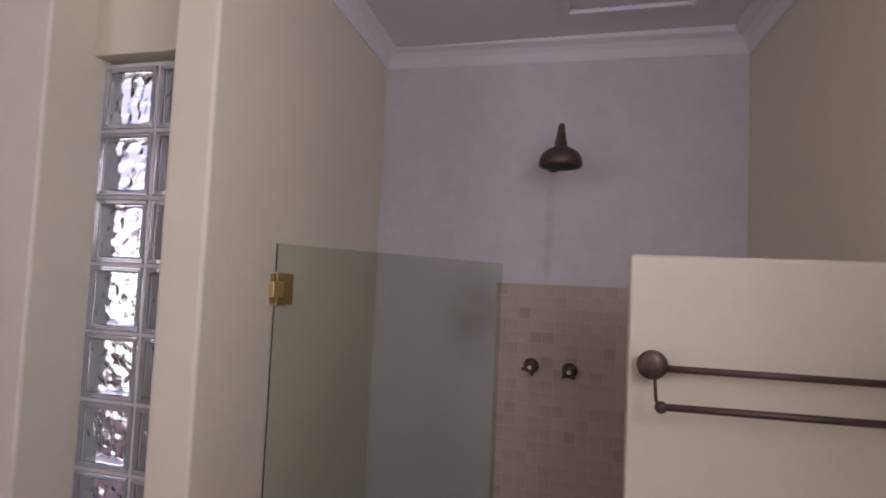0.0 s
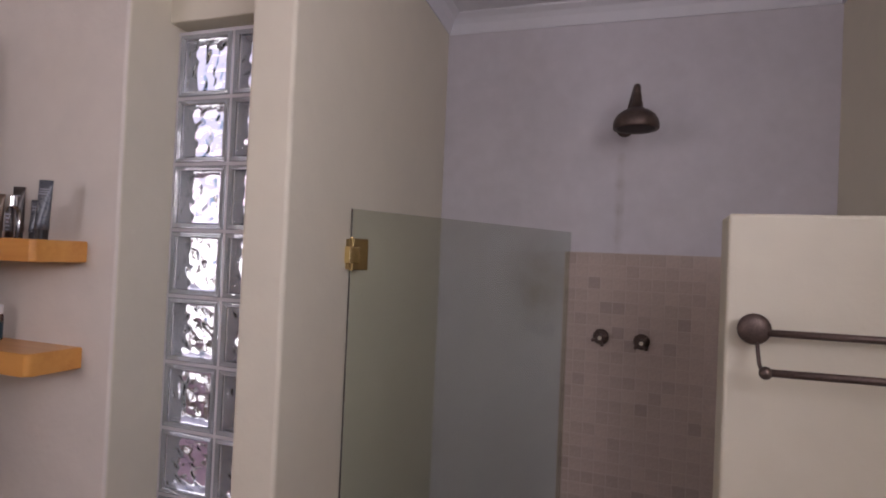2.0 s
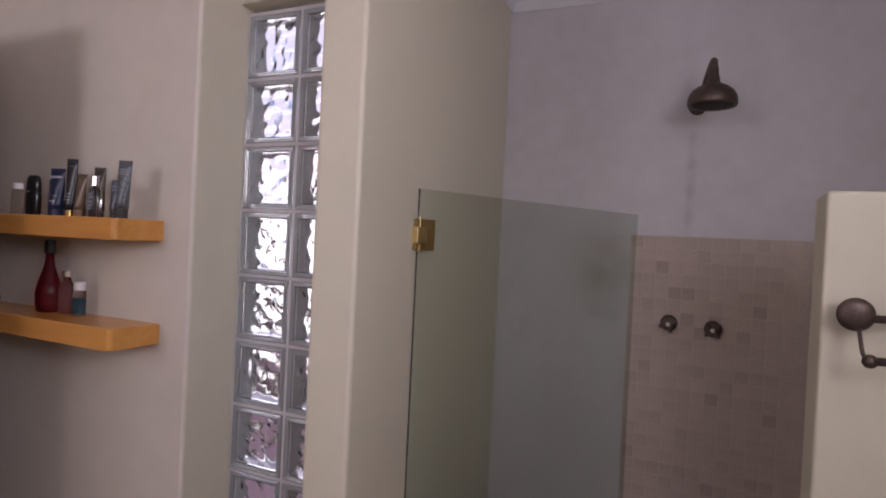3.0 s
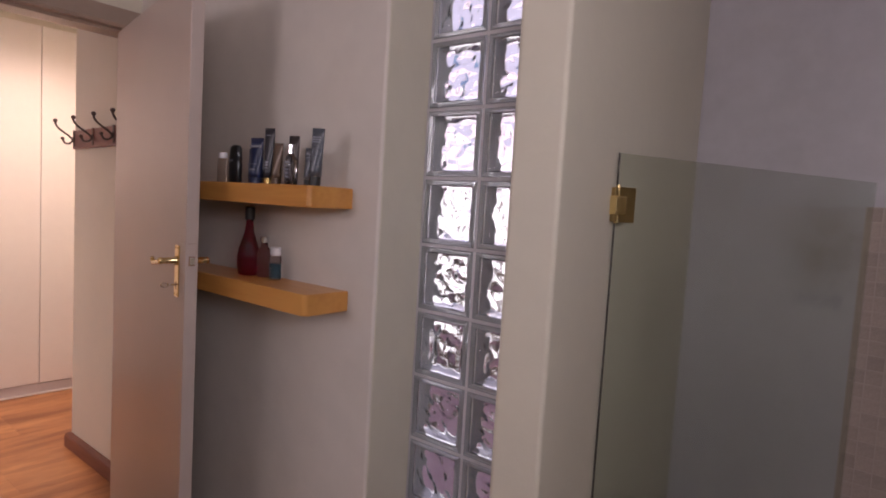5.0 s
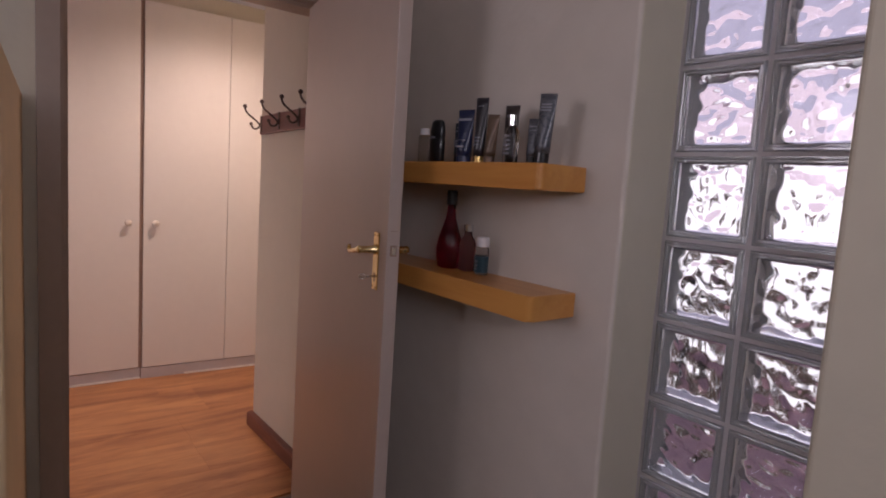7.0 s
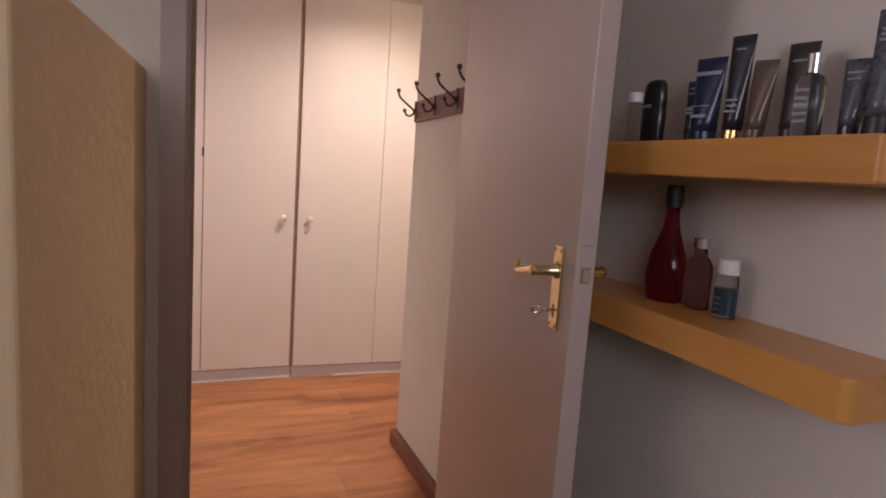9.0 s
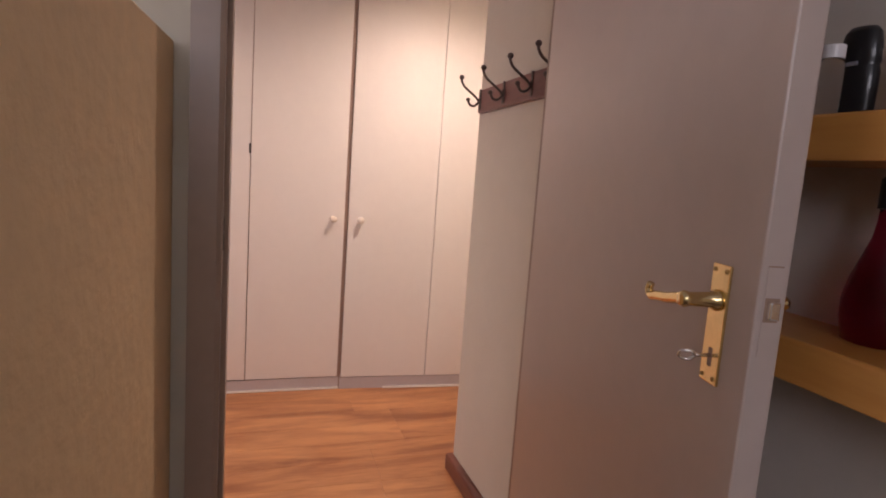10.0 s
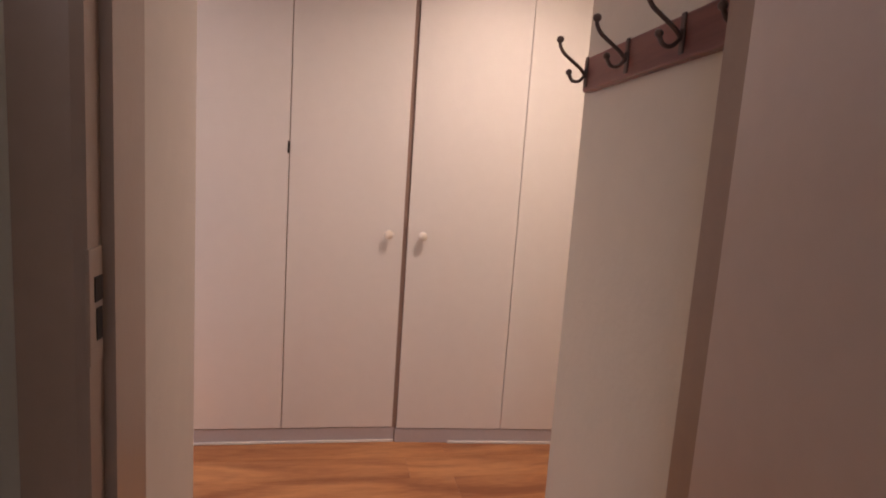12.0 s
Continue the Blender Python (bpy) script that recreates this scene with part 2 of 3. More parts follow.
    if bevel:
        es = [e for e in bm.edges if not upright_only or abs(e.verts[0].co.z - e.verts[1].co.z) > 1e-4]
        bmesh.ops.bevel(bm, geom=es, offset=bevel, segments=3, affect='EDGES', profile=0.5)
    return bm


def bm_lathe(profile, segs=24, squash=1.0):
    """Surface of revolution about z of (radius, height) pairs, closed at both ends."""
    bm = bmesh.new()
    rings = []
    for r, z in profile:
        rings.append([bm.verts.new((r * math.cos(2 * math.pi * i / segs), r * squash * math.sin(2 * math.pi * i / segs), z)) for i in range(segs)])
    for a, b in zip(rings, rings[1:]):
        for i in range(segs):
            bm.faces.new((a[i], a[(i + 1) % segs], b[(i + 1) % segs], b[i]))
    bm.faces.new(rings[0])
    bm.faces.new(rings[-1])
    return bm


def bm_tube(points, radius, segs=12, taper=None):
    """A round bar along a smooth line of points."""
    bm = bmesh.new()
    pts = [Vector(p) for p in points]
    rings = []
    side = None
    for i, p in enumerate(pts):
        d = (pts[min(i + 1, len(pts) - 1)] - pts[max(i - 1, 0)]).normalized()
        if side is None:
            side = d.orthogonal().normalized()
        side = (side - d * side.dot(d)).normalized()
        up = d.cross(side)
        r = radius if taper is None else radius * taper(i / (len(pts) - 1))
        rings.append([bm.verts.new(p + r * (side * math.cos(2 * math.pi * k / segs) + up * math.sin(2 * math.pi * k / segs))) for k in range(segs)])
    for a, b in zip(rings, rings[1:]):
        for k in range(segs):
            bm.faces.new((a[k], a[(k + 1) % segs], b[(k + 1) % segs], b[k]))
    bm.faces.new(rings[0])
    bm.faces.new(rings[-1])
    return bm


def curve_points(ctrl, n=24):
    """Catmull-Rom line through the control points."""
    p = [Vector(c) for c in ctrl]
    p = [2 * p[0] - p[1], *p, 2 * p[-1] - p[-2]]
    out = []
    for i in range(1, len(p) - 2):
        for k in range(n // (len(p) - 3) + 1):
            t = k / (n // (len(p) - 3) + 1)
            a, b, c, d = p[i - 1], p[i], p[i + 1], p[i + 2]
            out.append(0.5 * ((2 * b) + (c - a) * t + (2 * a - 5 * b + 4 * c - d) * t * t + (3 * b - a - 3 * c + d) * t ** 3))
    out.append(p[-2])
    return out


def move(bm, m):
    bmesh.ops.transform(bm, matrix=m, verts=bm.verts)
    return bm


def empty(name, x, y, z, label="", category="", group="", turn=0.0):
    ob = new(name)
    ob.matrix_world = pose(x, y, z, 0, 0, turn)
    return tagged(ob, label, category, group)


def setting(ob, label="", category=""):
    return tagged(ob, label, category, kind="structure")


CEIL = 2.585
ROOM = [(-2.34, -2.62), (1.5, -2.62), (1.5, 2.90), (-0.50, 2.90), (-0.372, 1.69), (-2.34, 1.69)]

# ---- large structure: bathroom ----
setting(finish("floor", bm_prism(ROOM, -0.12, 0.0), FLOOR_TILE), "plain dark brown bathroom floor", "floor")
setting(finish("ceiling", bm_prism(ROOM, CEIL, CEIL + 0.12), CEILING), "flat white painted bathroom ceiling", "ceiling")
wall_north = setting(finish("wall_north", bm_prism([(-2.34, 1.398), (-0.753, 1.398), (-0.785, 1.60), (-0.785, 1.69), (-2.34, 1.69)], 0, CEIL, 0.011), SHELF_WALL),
        "painted plaster wall carrying the shelves, mixed light greyed into its colour", "wall")
# east-facing reveal faces get the yellower cream, putting that light into the colour
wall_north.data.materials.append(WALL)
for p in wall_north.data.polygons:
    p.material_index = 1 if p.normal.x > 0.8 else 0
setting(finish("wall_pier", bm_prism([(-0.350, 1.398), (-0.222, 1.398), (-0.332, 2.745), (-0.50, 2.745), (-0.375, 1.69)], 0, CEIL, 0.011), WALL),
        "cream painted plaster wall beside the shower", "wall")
setting(finish("wall_lintel", bm_box(-0.785, -0.37, 1.565, 1.69, 2.147, CEIL, 0.004), WALL), "plastered lintel over the glass block window", "wall")
setting(finish("wall_sill", bm_box(-0.785, -0.372, 1.58, 1.69, 0, 0.34, 0.004), WALL), "plastered wall under the glass block window", "wall")
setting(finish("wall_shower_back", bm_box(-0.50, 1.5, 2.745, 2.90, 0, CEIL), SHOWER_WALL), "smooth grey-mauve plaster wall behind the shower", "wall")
# east wall with the window opening
setting(finish("wall_east_shower", bm_prism([(1.33, 0.60), (1.33, 1.60), (1.218, 2.745), (1.5, 2.745), (1.5, 0.60)], 0, CEIL), WALL), "cream painted plaster wall", "wall")
setting(finish("wall_east_low", bm_box(1.33, 1.5, -0.70, 0.60, 0, 1.66), WALL), "cream painted wall under the bathroom window", "wall")
setting(finish("wall_east_high", bm_box(1.33, 1.5, -0.70, 0.60, 2.42, CEIL), WALL), "cream painted wall over the bathroom window", "wall")
setting(finish("wall_east_south", bm_box(1.33, 1.5, -2.5, -0.70, 0, CEIL), WALL), "cream painted plaster wall", "wall")
# south wall with its window opening
setting(finish("wall_south_low", bm_box(-2.34, 1.5, -2.62, -2.5, 0, 1.55), WALL), "cream painted wall under the south window", "wall")
setting(finish("wall_south_high", bm_box(-2.34, 1.5, -2.62, -2.5, 2.4, CEIL), WALL), "cream painted wall over the south window", "wall")
setting(finish("wall_south_west", bm_box(-2.34, -2.0, -2.62, -2.5, 1.55, 2.4), WALL), "cream painted wall beside the south window", "wall")
setting(finish("wall_south_east", bm_box(-0.96, 1.5, -2.62, -2.5, 1.55, 2.4), WALL), "cream painted wall beside the south window", "wall")
# wall with the door
setting(finish("wall_west_low", bm_box(-2.34, -2.175, -2.5, 0.455, 0, CEIL), WALL), "cream painted wall beside the bathroom door", "wall")
setting(finish("wall_west_hinge", bm_box(-2.34, -2.175, 1.445, 1.688, 0, CEIL), WALL), "cream painted wall at the door's hinges", "wall")
setting(finish("wall_west_head", bm_box(-2.34, -2.175, 0.455, 1.445, 2.14, CEIL), WALL), "cream painted wall over the bathroom door", "wall")
setting(finish("wall_nib", bm_prism([(-1.235, 0.341), (-2.175, 0.406), (-2.175, 0.25), (-1.235, 0.20)], 0, 1.622, 0.008, False), NIB_WALL),
        "rough plastered cream half-height wall beside the door", "wall")
setting(finish("wall_half", bm_prism([(0.752, 1.682), (1.345, 1.690), (1.345, 1.83), (0.752, 1.83)], 0, 1.613, 0.008, False), WALL),
        "cream plastered half-height shower wall", "wall")


def cornice(name, path, inward):
    """Coved plaster cornice along straight runs; inward: unit vectors into the room."""
    prof = [(0.0, -0.078), (0.006, -0.078), (0.010, -0.066), (0.022, -0.040), (0.040, -0.020), (0.060, -0.010), (0.066, -0.006), (0.066, 0.03), (0.0, 0.03)]
    bm = bmesh.new()
    rings = [[bm.verts.new((x + nx * a, y + ny * a, CEIL + b + dip)) for a, b in prof] for (x, y, dip), (nx, ny) in zip(path, inward)]
    for r, q in zip(rings, rings[1:]):
        for i in range(len(prof) - 1):
            bm.faces.new((r[i], r[i + 1], q[i + 1], q[i]))
    return setting(finish(name, bm, CEILING), "white coved plaster cornice", "cornice")


cornice("trim_cornice", [(-0.222, 1.40, 0.0), (-0.332, 2.745, 0.003), (1.218, 2.745, -0.018), (1.33, 1.60, -0.018), (1.33, -2.5, -0.018)],
        [(1, 0), (1, -1), (-1, -1), (-1, 0), (-1, 0)])
hatch = setting(finish("ceiling_hatch", bm_box(0.535, 0.97, 1.98, 2.43, CEIL - 0.006, CEIL - 0.001, 0.002), CEILING), "white painted ceiling hatch panel", "hatch")
for hx0, hx1, hy0, hy1 in ((0.51, 0.53, 1.955, 2.455), (0.975, 0.995, 1.955, 2.455), (0.53, 0.975, 1.955, 1.975), (0.53, 0.975, 2.435, 2.455)):
    part("hatch_frame", bm_box(hx0, hx1, hy0, hy1, CEIL - 0.020, CEIL - 0.001, 0.003), CEILING, hatch)

# ---- large structure: hall ----
setting(finish("hall_ceiling", bm_box(-4.95, -2.34, -1.5, 2.45, CEIL, CEIL + 0.12), CEILING), "flat white hall ceiling", "ceiling")
HALL_WALL = WALL
setting(finish("wall_hall_west", bm_box(-4.95, -4.83, -1.5, 2.45, 0, CEIL), HALL_WALL), "cream wall behind the wardrobe", "wall")
# passage wall shares the greyed colour that stands for mixed light
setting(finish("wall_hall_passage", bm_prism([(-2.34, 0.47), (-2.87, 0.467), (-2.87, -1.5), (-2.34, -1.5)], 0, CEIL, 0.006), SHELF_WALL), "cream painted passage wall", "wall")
setting(finish("wall_hall_hooks", bm_prism([(-2.34, 1.50), (-3.165, 1.50), (-3.165, 2.45), (-2.34, 2.45)], 0, CEIL, 0.006), HALL_WALL), "cream painted wall carrying the coat hooks", "wall")
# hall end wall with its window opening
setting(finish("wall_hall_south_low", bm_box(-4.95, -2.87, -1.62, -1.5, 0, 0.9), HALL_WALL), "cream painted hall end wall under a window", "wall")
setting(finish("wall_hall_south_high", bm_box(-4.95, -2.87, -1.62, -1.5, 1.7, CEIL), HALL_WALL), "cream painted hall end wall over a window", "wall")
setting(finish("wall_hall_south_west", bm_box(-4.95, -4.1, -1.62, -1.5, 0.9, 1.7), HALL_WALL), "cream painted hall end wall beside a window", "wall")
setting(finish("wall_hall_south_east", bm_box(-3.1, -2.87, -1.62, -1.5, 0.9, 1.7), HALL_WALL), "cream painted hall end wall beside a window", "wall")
setting(finish("wall_hall_north", bm_box(-4.95, -3.165, 2.33, 2.45, 0, CEIL), HALL_WALL), "cream painted hall end wall", "wall")
hall_base = setting(finish("hall_floor", bm_box(-4.95, -2.34, -1.5, 2.45, -0.12, -0.012), GAP), "warm brown oak laminate plank floor", "floor")
setting(finish("wall_hall_bulkhead", bm_box(-4.83, -4.262, -1.5, 2.33, 2.475, CEIL), HALL_WALL), "cream bulkhead over the wardrobe", "wall")

# ---- door frame and door ----
FY0, FY1, FZ = 0.512, 1.39, 2.082


def jamb_profile():
    # pressed steel section: x depth, y in from the wall side
    return [(-2.146, -0.072), (-2.146, -0.012), (-2.152, 0.0), (-2.192, 0.0), (-2.198, 0.012), (-2.300, 0.012), (-2.306, 0.0), (-2.352, 0.0), (-2.358, -0.012), (-2.358, -0.072)]


door_frame = empty("door_1_frame", -2.25, 0.93, 0, "grey enamelled pressed steel door frame", "door frame")
door_frame["kind"] = "structure"
bm = bm_prism([(x + 2.25, FY0 + y - 0.93) for x, y in jamb_profile()], 0, FZ + 0.07)
part("strike_jamb", bm, FRAME_PAINT, door_frame)
bm = bm_prism([(x + 2.25, FY1 - y - 0.93) for x, y in jamb_profile()], 0, FZ + 0.07)
part("hinge_jamb", bm, FRAME_PAINT, door_frame)
bm = bmesh.new()
pr = jamb_profile()
ends = [[bm.verts.new((x + 2.25, yy - 0.93, FZ - y)) for x, y in pr] for yy in (FY0 - 0.001, FY1 + 0.001)]
for i in range(len(pr)):
    j = (i + 1) % len(pr)
    bm.faces.new((ends[0][i], ends[0][j], ends[1][j], ends[1][i]))
bm.faces.new(ends[0])
bm.faces.new(ends[1])
part("head", bm, FRAME_PAINT, door_frame)
part("strike_plate", bm_box(0.062, 0.100, -0.4205, -0.416, 1.140, 1.275, 0.001), FRAME_PAINT, door_frame, "painted steel strike plate")
# both slots are black boxes on the plate, a hole's shade put into colour
part("latch_slot", bm_box(0.064, 0.086, -0.4200, -0.4150, 1.212, 1.241), BLACKISH, door_frame)
part("bolt_slot", bm_box(0.066, 0.082, -0.4200, -0.4150, 1.166, 1.204), BLACKISH, door_frame)


def door_handle(parent, side, s0, z0):
    """Lever on a long plate; side -1: the face turned to the room, +1: the back."""
    y0 = 0.0 if side < 0 else LEAF_T
    plate = part("handle_plate", bm_box(s0 - 0.019, s0 + 0.019, min(y0, y0 + side * 0.004), max(y0, y0 + side * 0.004), z0 - 0.108, z0 + 0.046, 0.0015), BRASS, parent, "worn brass handle plate")
    for dz in (-0.100, 0.038):
        for dx in (-0.012, 0.012):
            part("screw", move(bm_lathe([(0.0032, 0), (0.0032, 0.001), (0.002, 0.0018)], 10), pose(s0 + dx, y0 + side * 0.004, z0 + dz, 90 if side < 0 else -90)), DULL_BRASS, plate)
    rose = bm_lathe([(0.014, 0), (0.014, 0.004), (0.010, 0.010), (0.009, 0.040), (0.011, 0.046), (0.008, 0.052)], 18)
    part("handle_spindle", move(rose, pose(s0, y0 + side * 0.003, z0, 90 if side < 0 else -90)), BRASS, parent, smooth=True)
    yy = y0 + side * 0.046
    pts = curve_points([(s0, yy, z0), (s0 - 0.024, yy, z0 - 0.004), (s0 - 0.048, yy, z0 - 0.009), (s0 - 0.072, yy, z0 - 0.012), (s0 - 0.088, yy, z0 - 0.015), (s0 - 0.098, yy, z0 - 0.008), (s0 - 0.095, yy, z0 + 0.001)], 30)
    part("lever", bm_tube(pts, 0.0085, 12, lambda t: 1.0 - 0.35 * t), BRASS, parent, "polished brass scroll lever", smooth=True)
    # thin dark box stands in for the shade inside the keyhole
    part("keyhole", bm_box(s0 - 0.004, s0 + 0.004, min(y0 + side * 0.004, y0 + side * 0.0046), max(y0 + side * 0.004, y0 + side * 0.0046), z0 - 0.086, z0 - 0.062, 0.0), GAP, plate)


LEAF_W, LEAF_T = 0.938, 0.036
door = empty("door_1", -2.175, 1.305, 0.008, "open flush bathroom door in pale mauve-cream enamel", "door", turn=-11.1)
door["kind"] = "structure"
part("leaf", bm_box(0, LEAF_W, 0, LEAF_T, 0, 2.055, 0.0025), DOOR_PAINT, door)
door_handle(door, -1, 0.869, 1.238)
door_handle(door, 1, 0.869, 1.238)
plate = part("lock_recess", bm_box(LEAF_W - 0.001, LEAF_W + 0.0006, 0.0085, 0.0275, 1.1868, 1.2942), GAP, door, "dark joint over the lock plate")
part("lock_faceplate", bm_box(LEAF_W - 0.001, LEAF_W + 0.0014, 0.0078, 0.0282, 1.1864, 1.2926, 0.0003), DOOR_PAINT, plate)
# opening is a dark plate, the shade round the latch given as colour
part("latch_opening", bm_box(LEAF_W + 0.0012, LEAF_W + 0.0018, 0.0090, 0.0270, 1.2285, 1.2570), GAP, plate, "dark opening round the latch")
part("latch", bm_box(LEAF_W, LEAF_W + 0.009, 0.0115, 0.0245, 1.232, 1.2535, 0.002), STEEL, door, "bright steel latch tongue")
ring = bm_tube([(0.0095 * math.cos(a), 0, 0.0068 * math.sin(a)) for a in [2 * math.pi * i / 20 for i in range(21)]], 0.0022, 8)
key = part("key_bow", move(ring, pose(0.869, -0.036, 1.166, 20, 0, 70)), STEEL, door, "worn steel key in the lock", smooth=True)
part("key_shank", bm_tube([(0.869, -0.003, 1.166), (0.869, -0.020, 1.166), (0.869, -0.027, 1.166)], 0.0028, 10), STEEL, door, smooth=True)
for hz in (0.28, 1.80):
    part("butt_hinge", move(bm_lathe([(0.007, 0), (0.007, 0.09)], 14), pose(-0.008, 0.044, hz)), DULL_BRASS, door)

# ---- hall: wardrobe ----
DOOR_Z0, DOOR_Z1 = 0.078, 2.468


def wardrobe(label, x, y, turn, doors, width):
    """A run of fitted wardrobe. Local: front plane at x = 0 looking to +x, widths along y; doors: (start, width, knob side)."""
    w = empty("wardrobe", x, y, 0, label, "wardrobe", "fitted hall wardrobes", turn)
    part("carcass", bm_box(-0.56, -0.0205, 0.002, width, 0.0, 2.470), GAP, w, "brown inside seen in the door gaps")
    for y0, dw, knob_side in doors:
        d = part("door", bm_box(-0.018, 0, y0, y0 + dw, DOOR_Z0, DOOR_Z1, 0.0015), WARDROBE, w)
        if knob_side:
            ky = y0 + (0.07 if knob_side < 0 else dw - 0.07)
            knob = bm_lathe([(0.009, 0), (0.008, 0.010), (0.010, 0.016), (0.018, 0.021), (0.0215, 0.030), (0.0205, 0.039), (0.013, 0.046), (0.004, 0.048)], 22)
            part("knob", move(knob, pose(0, ky, 1.055, 0, 90, 0)), KNOB, d, "round cream china knob", smooth=True)
    p = part("plinth", bm_box(-0.0185, -0.003, 0, width, 0.0, 0.074, 0.001), PLINTH, w, "grey kickboard")
    part("bead", bm_box(-0.0028, 0.008, 0.0 if width > 2 else 0.27, width, 0.0, 0.012, 0.002), WARDROBE, p, "white quadrant bead along the floor")
    return w


left_run = wardrobe("white melamine fitted wardrobe with round china knobs", -4.245, -1.49, 0.0,
                    [(0.394, 0.549, -1), (0.949, 0.549, 1), (1.504, 0.549, 0), (2.0572, 0.5388, 1)], 2.606)
part("stile", bm_box(-0.012, -0.004, 2.588, 2.6155, 0.0, 2.468), STILE, left_run, "brown edge of the carcass between the doors")
part("catch", bm_box(-0.004, 0.003, 2.046, 2.056, 1.405, 1.460, 0.001), BLACKISH, left_run, "small dark metal catch")
wardrobe("white melamine fitted wardrobe set slightly askew", -4.231, 1.121, -3.3, [(0.007, 0.5295, -1), (0.540, 0.56, 0)], 1.16)

# ---- hall: skirting and coat rack ----
def skirting(name, p0, p1, out):
    prof = [(0, 0), (0.026, 0), (0.026, 0.060), (0.022, 0.072), (0.010, 0.080), (0, 0.082)]
    bm = bmesh.new()
    rings = [[bm.verts.new((p[0] + o[0] * a, p[1] + o[1] * a, b)) for a, b in prof] for p, o in zip((p0, p1), out)]
    for i in range(len(prof)):
        j = (i + 1) % len(prof)
        bm.faces.new((rings[0][i], rings[0][j], rings[1][j], rings[1][i]))
    bm.faces.new(rings[0])
    bm.faces.new(rings[1])
    return setting(finish(name, bm, SKIRT_WOOD), "dark red-brown stained wooden skirting board", "skirting")


skirting("baseboard", (-2.36, 1.50), (-3.165, 1.50), [(0, -1), (-1, -1)])
skirting("baseboard", (-3.165, 1.50), (-3.165, 2.33), [(-1, -1), (-1, 0)])

rack = empty("coat_rack", -2.70, 1.50, 1.681, "dark mahogany board with aged bronze double coat hooks", "coat rack")
bm = bm_box(-0.41, 0.33, -0.026, 0.0, -0.048, 0.048, 0.006, 3)
part("board", bm, HOOK_WOOD, rack)


def coat_hook(parent, x, z):
    h = part("hook_plate", bm_box(x - 0.008, x + 0.008, -0.030, -0.0255, z - 0.040, z + 0.045, 0.002), BRONZE, parent)
    up = curve_points([(x, -0.029, z - 0.012), (x, -0.045, z + 0.008), (x, -0.075, z + 0.030), (x, -0.100, z + 0.048), (x, -0.112, z + 0.066), (x, -0.114, z + 0.080)], 24)
    part("upper_hook", bm_tube(up, 0.0050, 10), BRONZE, h, smooth=True)
    low = curve_points([(x, -0.029, z + 0.010), (x, -0.036, z - 0.012), (x, -0.052, z - 0.026), (x, -0.070, z - 0.024), (x, -0.080, z - 0.008)], 24)
    part("lower_hook", bm_tube(low, 0.0048, 10), BRONZE, h, smooth=True)
    for (py, pz, r) in ((-0.114, 0.084, 0.0105), (-0.081, -0.003, 0.009)):
        b = bmesh.new()
        bmesh.ops.create_uvsphere(b, u_segments=14, v_segments=10, radius=r)
        part("ball_tip", move(b, pose(x, py, z + pz)), BRONZE, h, smooth=True)


for k in range(3):
    coat_hook(rack, -0.385 + 0.240 * k, 0.004)
coat_hook(rack, 0.30, 0.004)

rack.matrix_world = pose(-2.712, 1.50, 1.690, 0, -1.3, 0)

# ---- bathroom: shelves ----
def shelf(z_top, label):
    arc = [(-0.862 - 0.014 + 0.014 * math.cos(radians(a)), 1.247 + 0.014 - 0.014 * math.sin(radians(a))) for a in range(0, 91, 15)]
    bm = bm_prism([(-0.862, 1.3985), *arc, (-1.600, 1.247), (-1.600, 1.3985)], z_top - 0.058, z_top)
    rim = [e for e in bm.edges if abs(e.verts[0].co.z - e.verts[1].co.z) < 1e-4]
    bmesh.ops.bevel(bm, geom=rim, offset=0.004, segments=2, affect='EDGES', profile=0.5)
    return tagged(finish("wall_shelf", bm, SHELF), label, "shelf", "floating shelves")


shelf(1.487, "thick honey-coloured beech floating shelf with grooming tubes")
shelf(1.198, "thick honey-coloured beech floating shelf with three bottles")

# ---- bathroom: toiletries ----
PLASTIC = {}


def plastic(name, color, rough=0.35, metal=0.0):
    if name not in PLASTIC:
        PLASTIC[name] = material(name, color, rough, metal, vary=0.05, scale=14, coat=0.15)
    return PLASTIC[name]


PRINT = plastic("pale_print", (0.30, 0.31, 0.36), 0.5)


def tube(x, y, z, height, width, body_mat, cap_mat, label, lean=0.0, turn=0.0, bars=(), cap_h=0.018):
    """Squeeze tube standing on its cap, its crimped end up."""
    t = empty("cosmetic_tube", x, y, z, label, "tube", "grooming tubes", turn)
    tilt = pose(0, 0, 0, 0, lean, 0)
    r0 = width * 0.36
    part("cap", move(bm_lathe([(r0 * 0.92, 0), (r0 * 0.95, 0.001), (r0 * 0.95, cap_h)], 20), tilt), cap_mat, t)
    bm = bmesh.new()
    n, rows = 20, 9
    rings = []
    for k in range(rows):
        f = k / (rows - 1)
        zz = cap_h + 0.0005 + (height - cap_h) * f
        g = min(1.0, f / 0.94)
        hw = r0 + (width / 2 - r0) * g
        ht = r0 * (1 - g) ** 0.8 + 0.0012
        rings.append([bm.verts.new((hw * math.cos(2 * math.pi * i / n), ht * math.sin(2 * math.pi * i / n), zz)) for i in range(n)])
    for a, b in zip(rings, rings[1:]):
        for i in range(n):
            bm.faces.new((a[i], a[(i + 1) % n], b[(i + 1) % n], b[i]))
    bm.faces.new(rings[0])
    bm.faces.new(rings[-1])
    part("body", move(bm, tilt), body_mat, t, smooth=True)
    for fz, fw, th in bars:
        zz = cap_h + (height - cap_h) * fz
        yy = -(r0 * (1 - min(1.0, fz / 0.94)) ** 0.8 + 0.0026)
        bw = width * 0.5 * fw
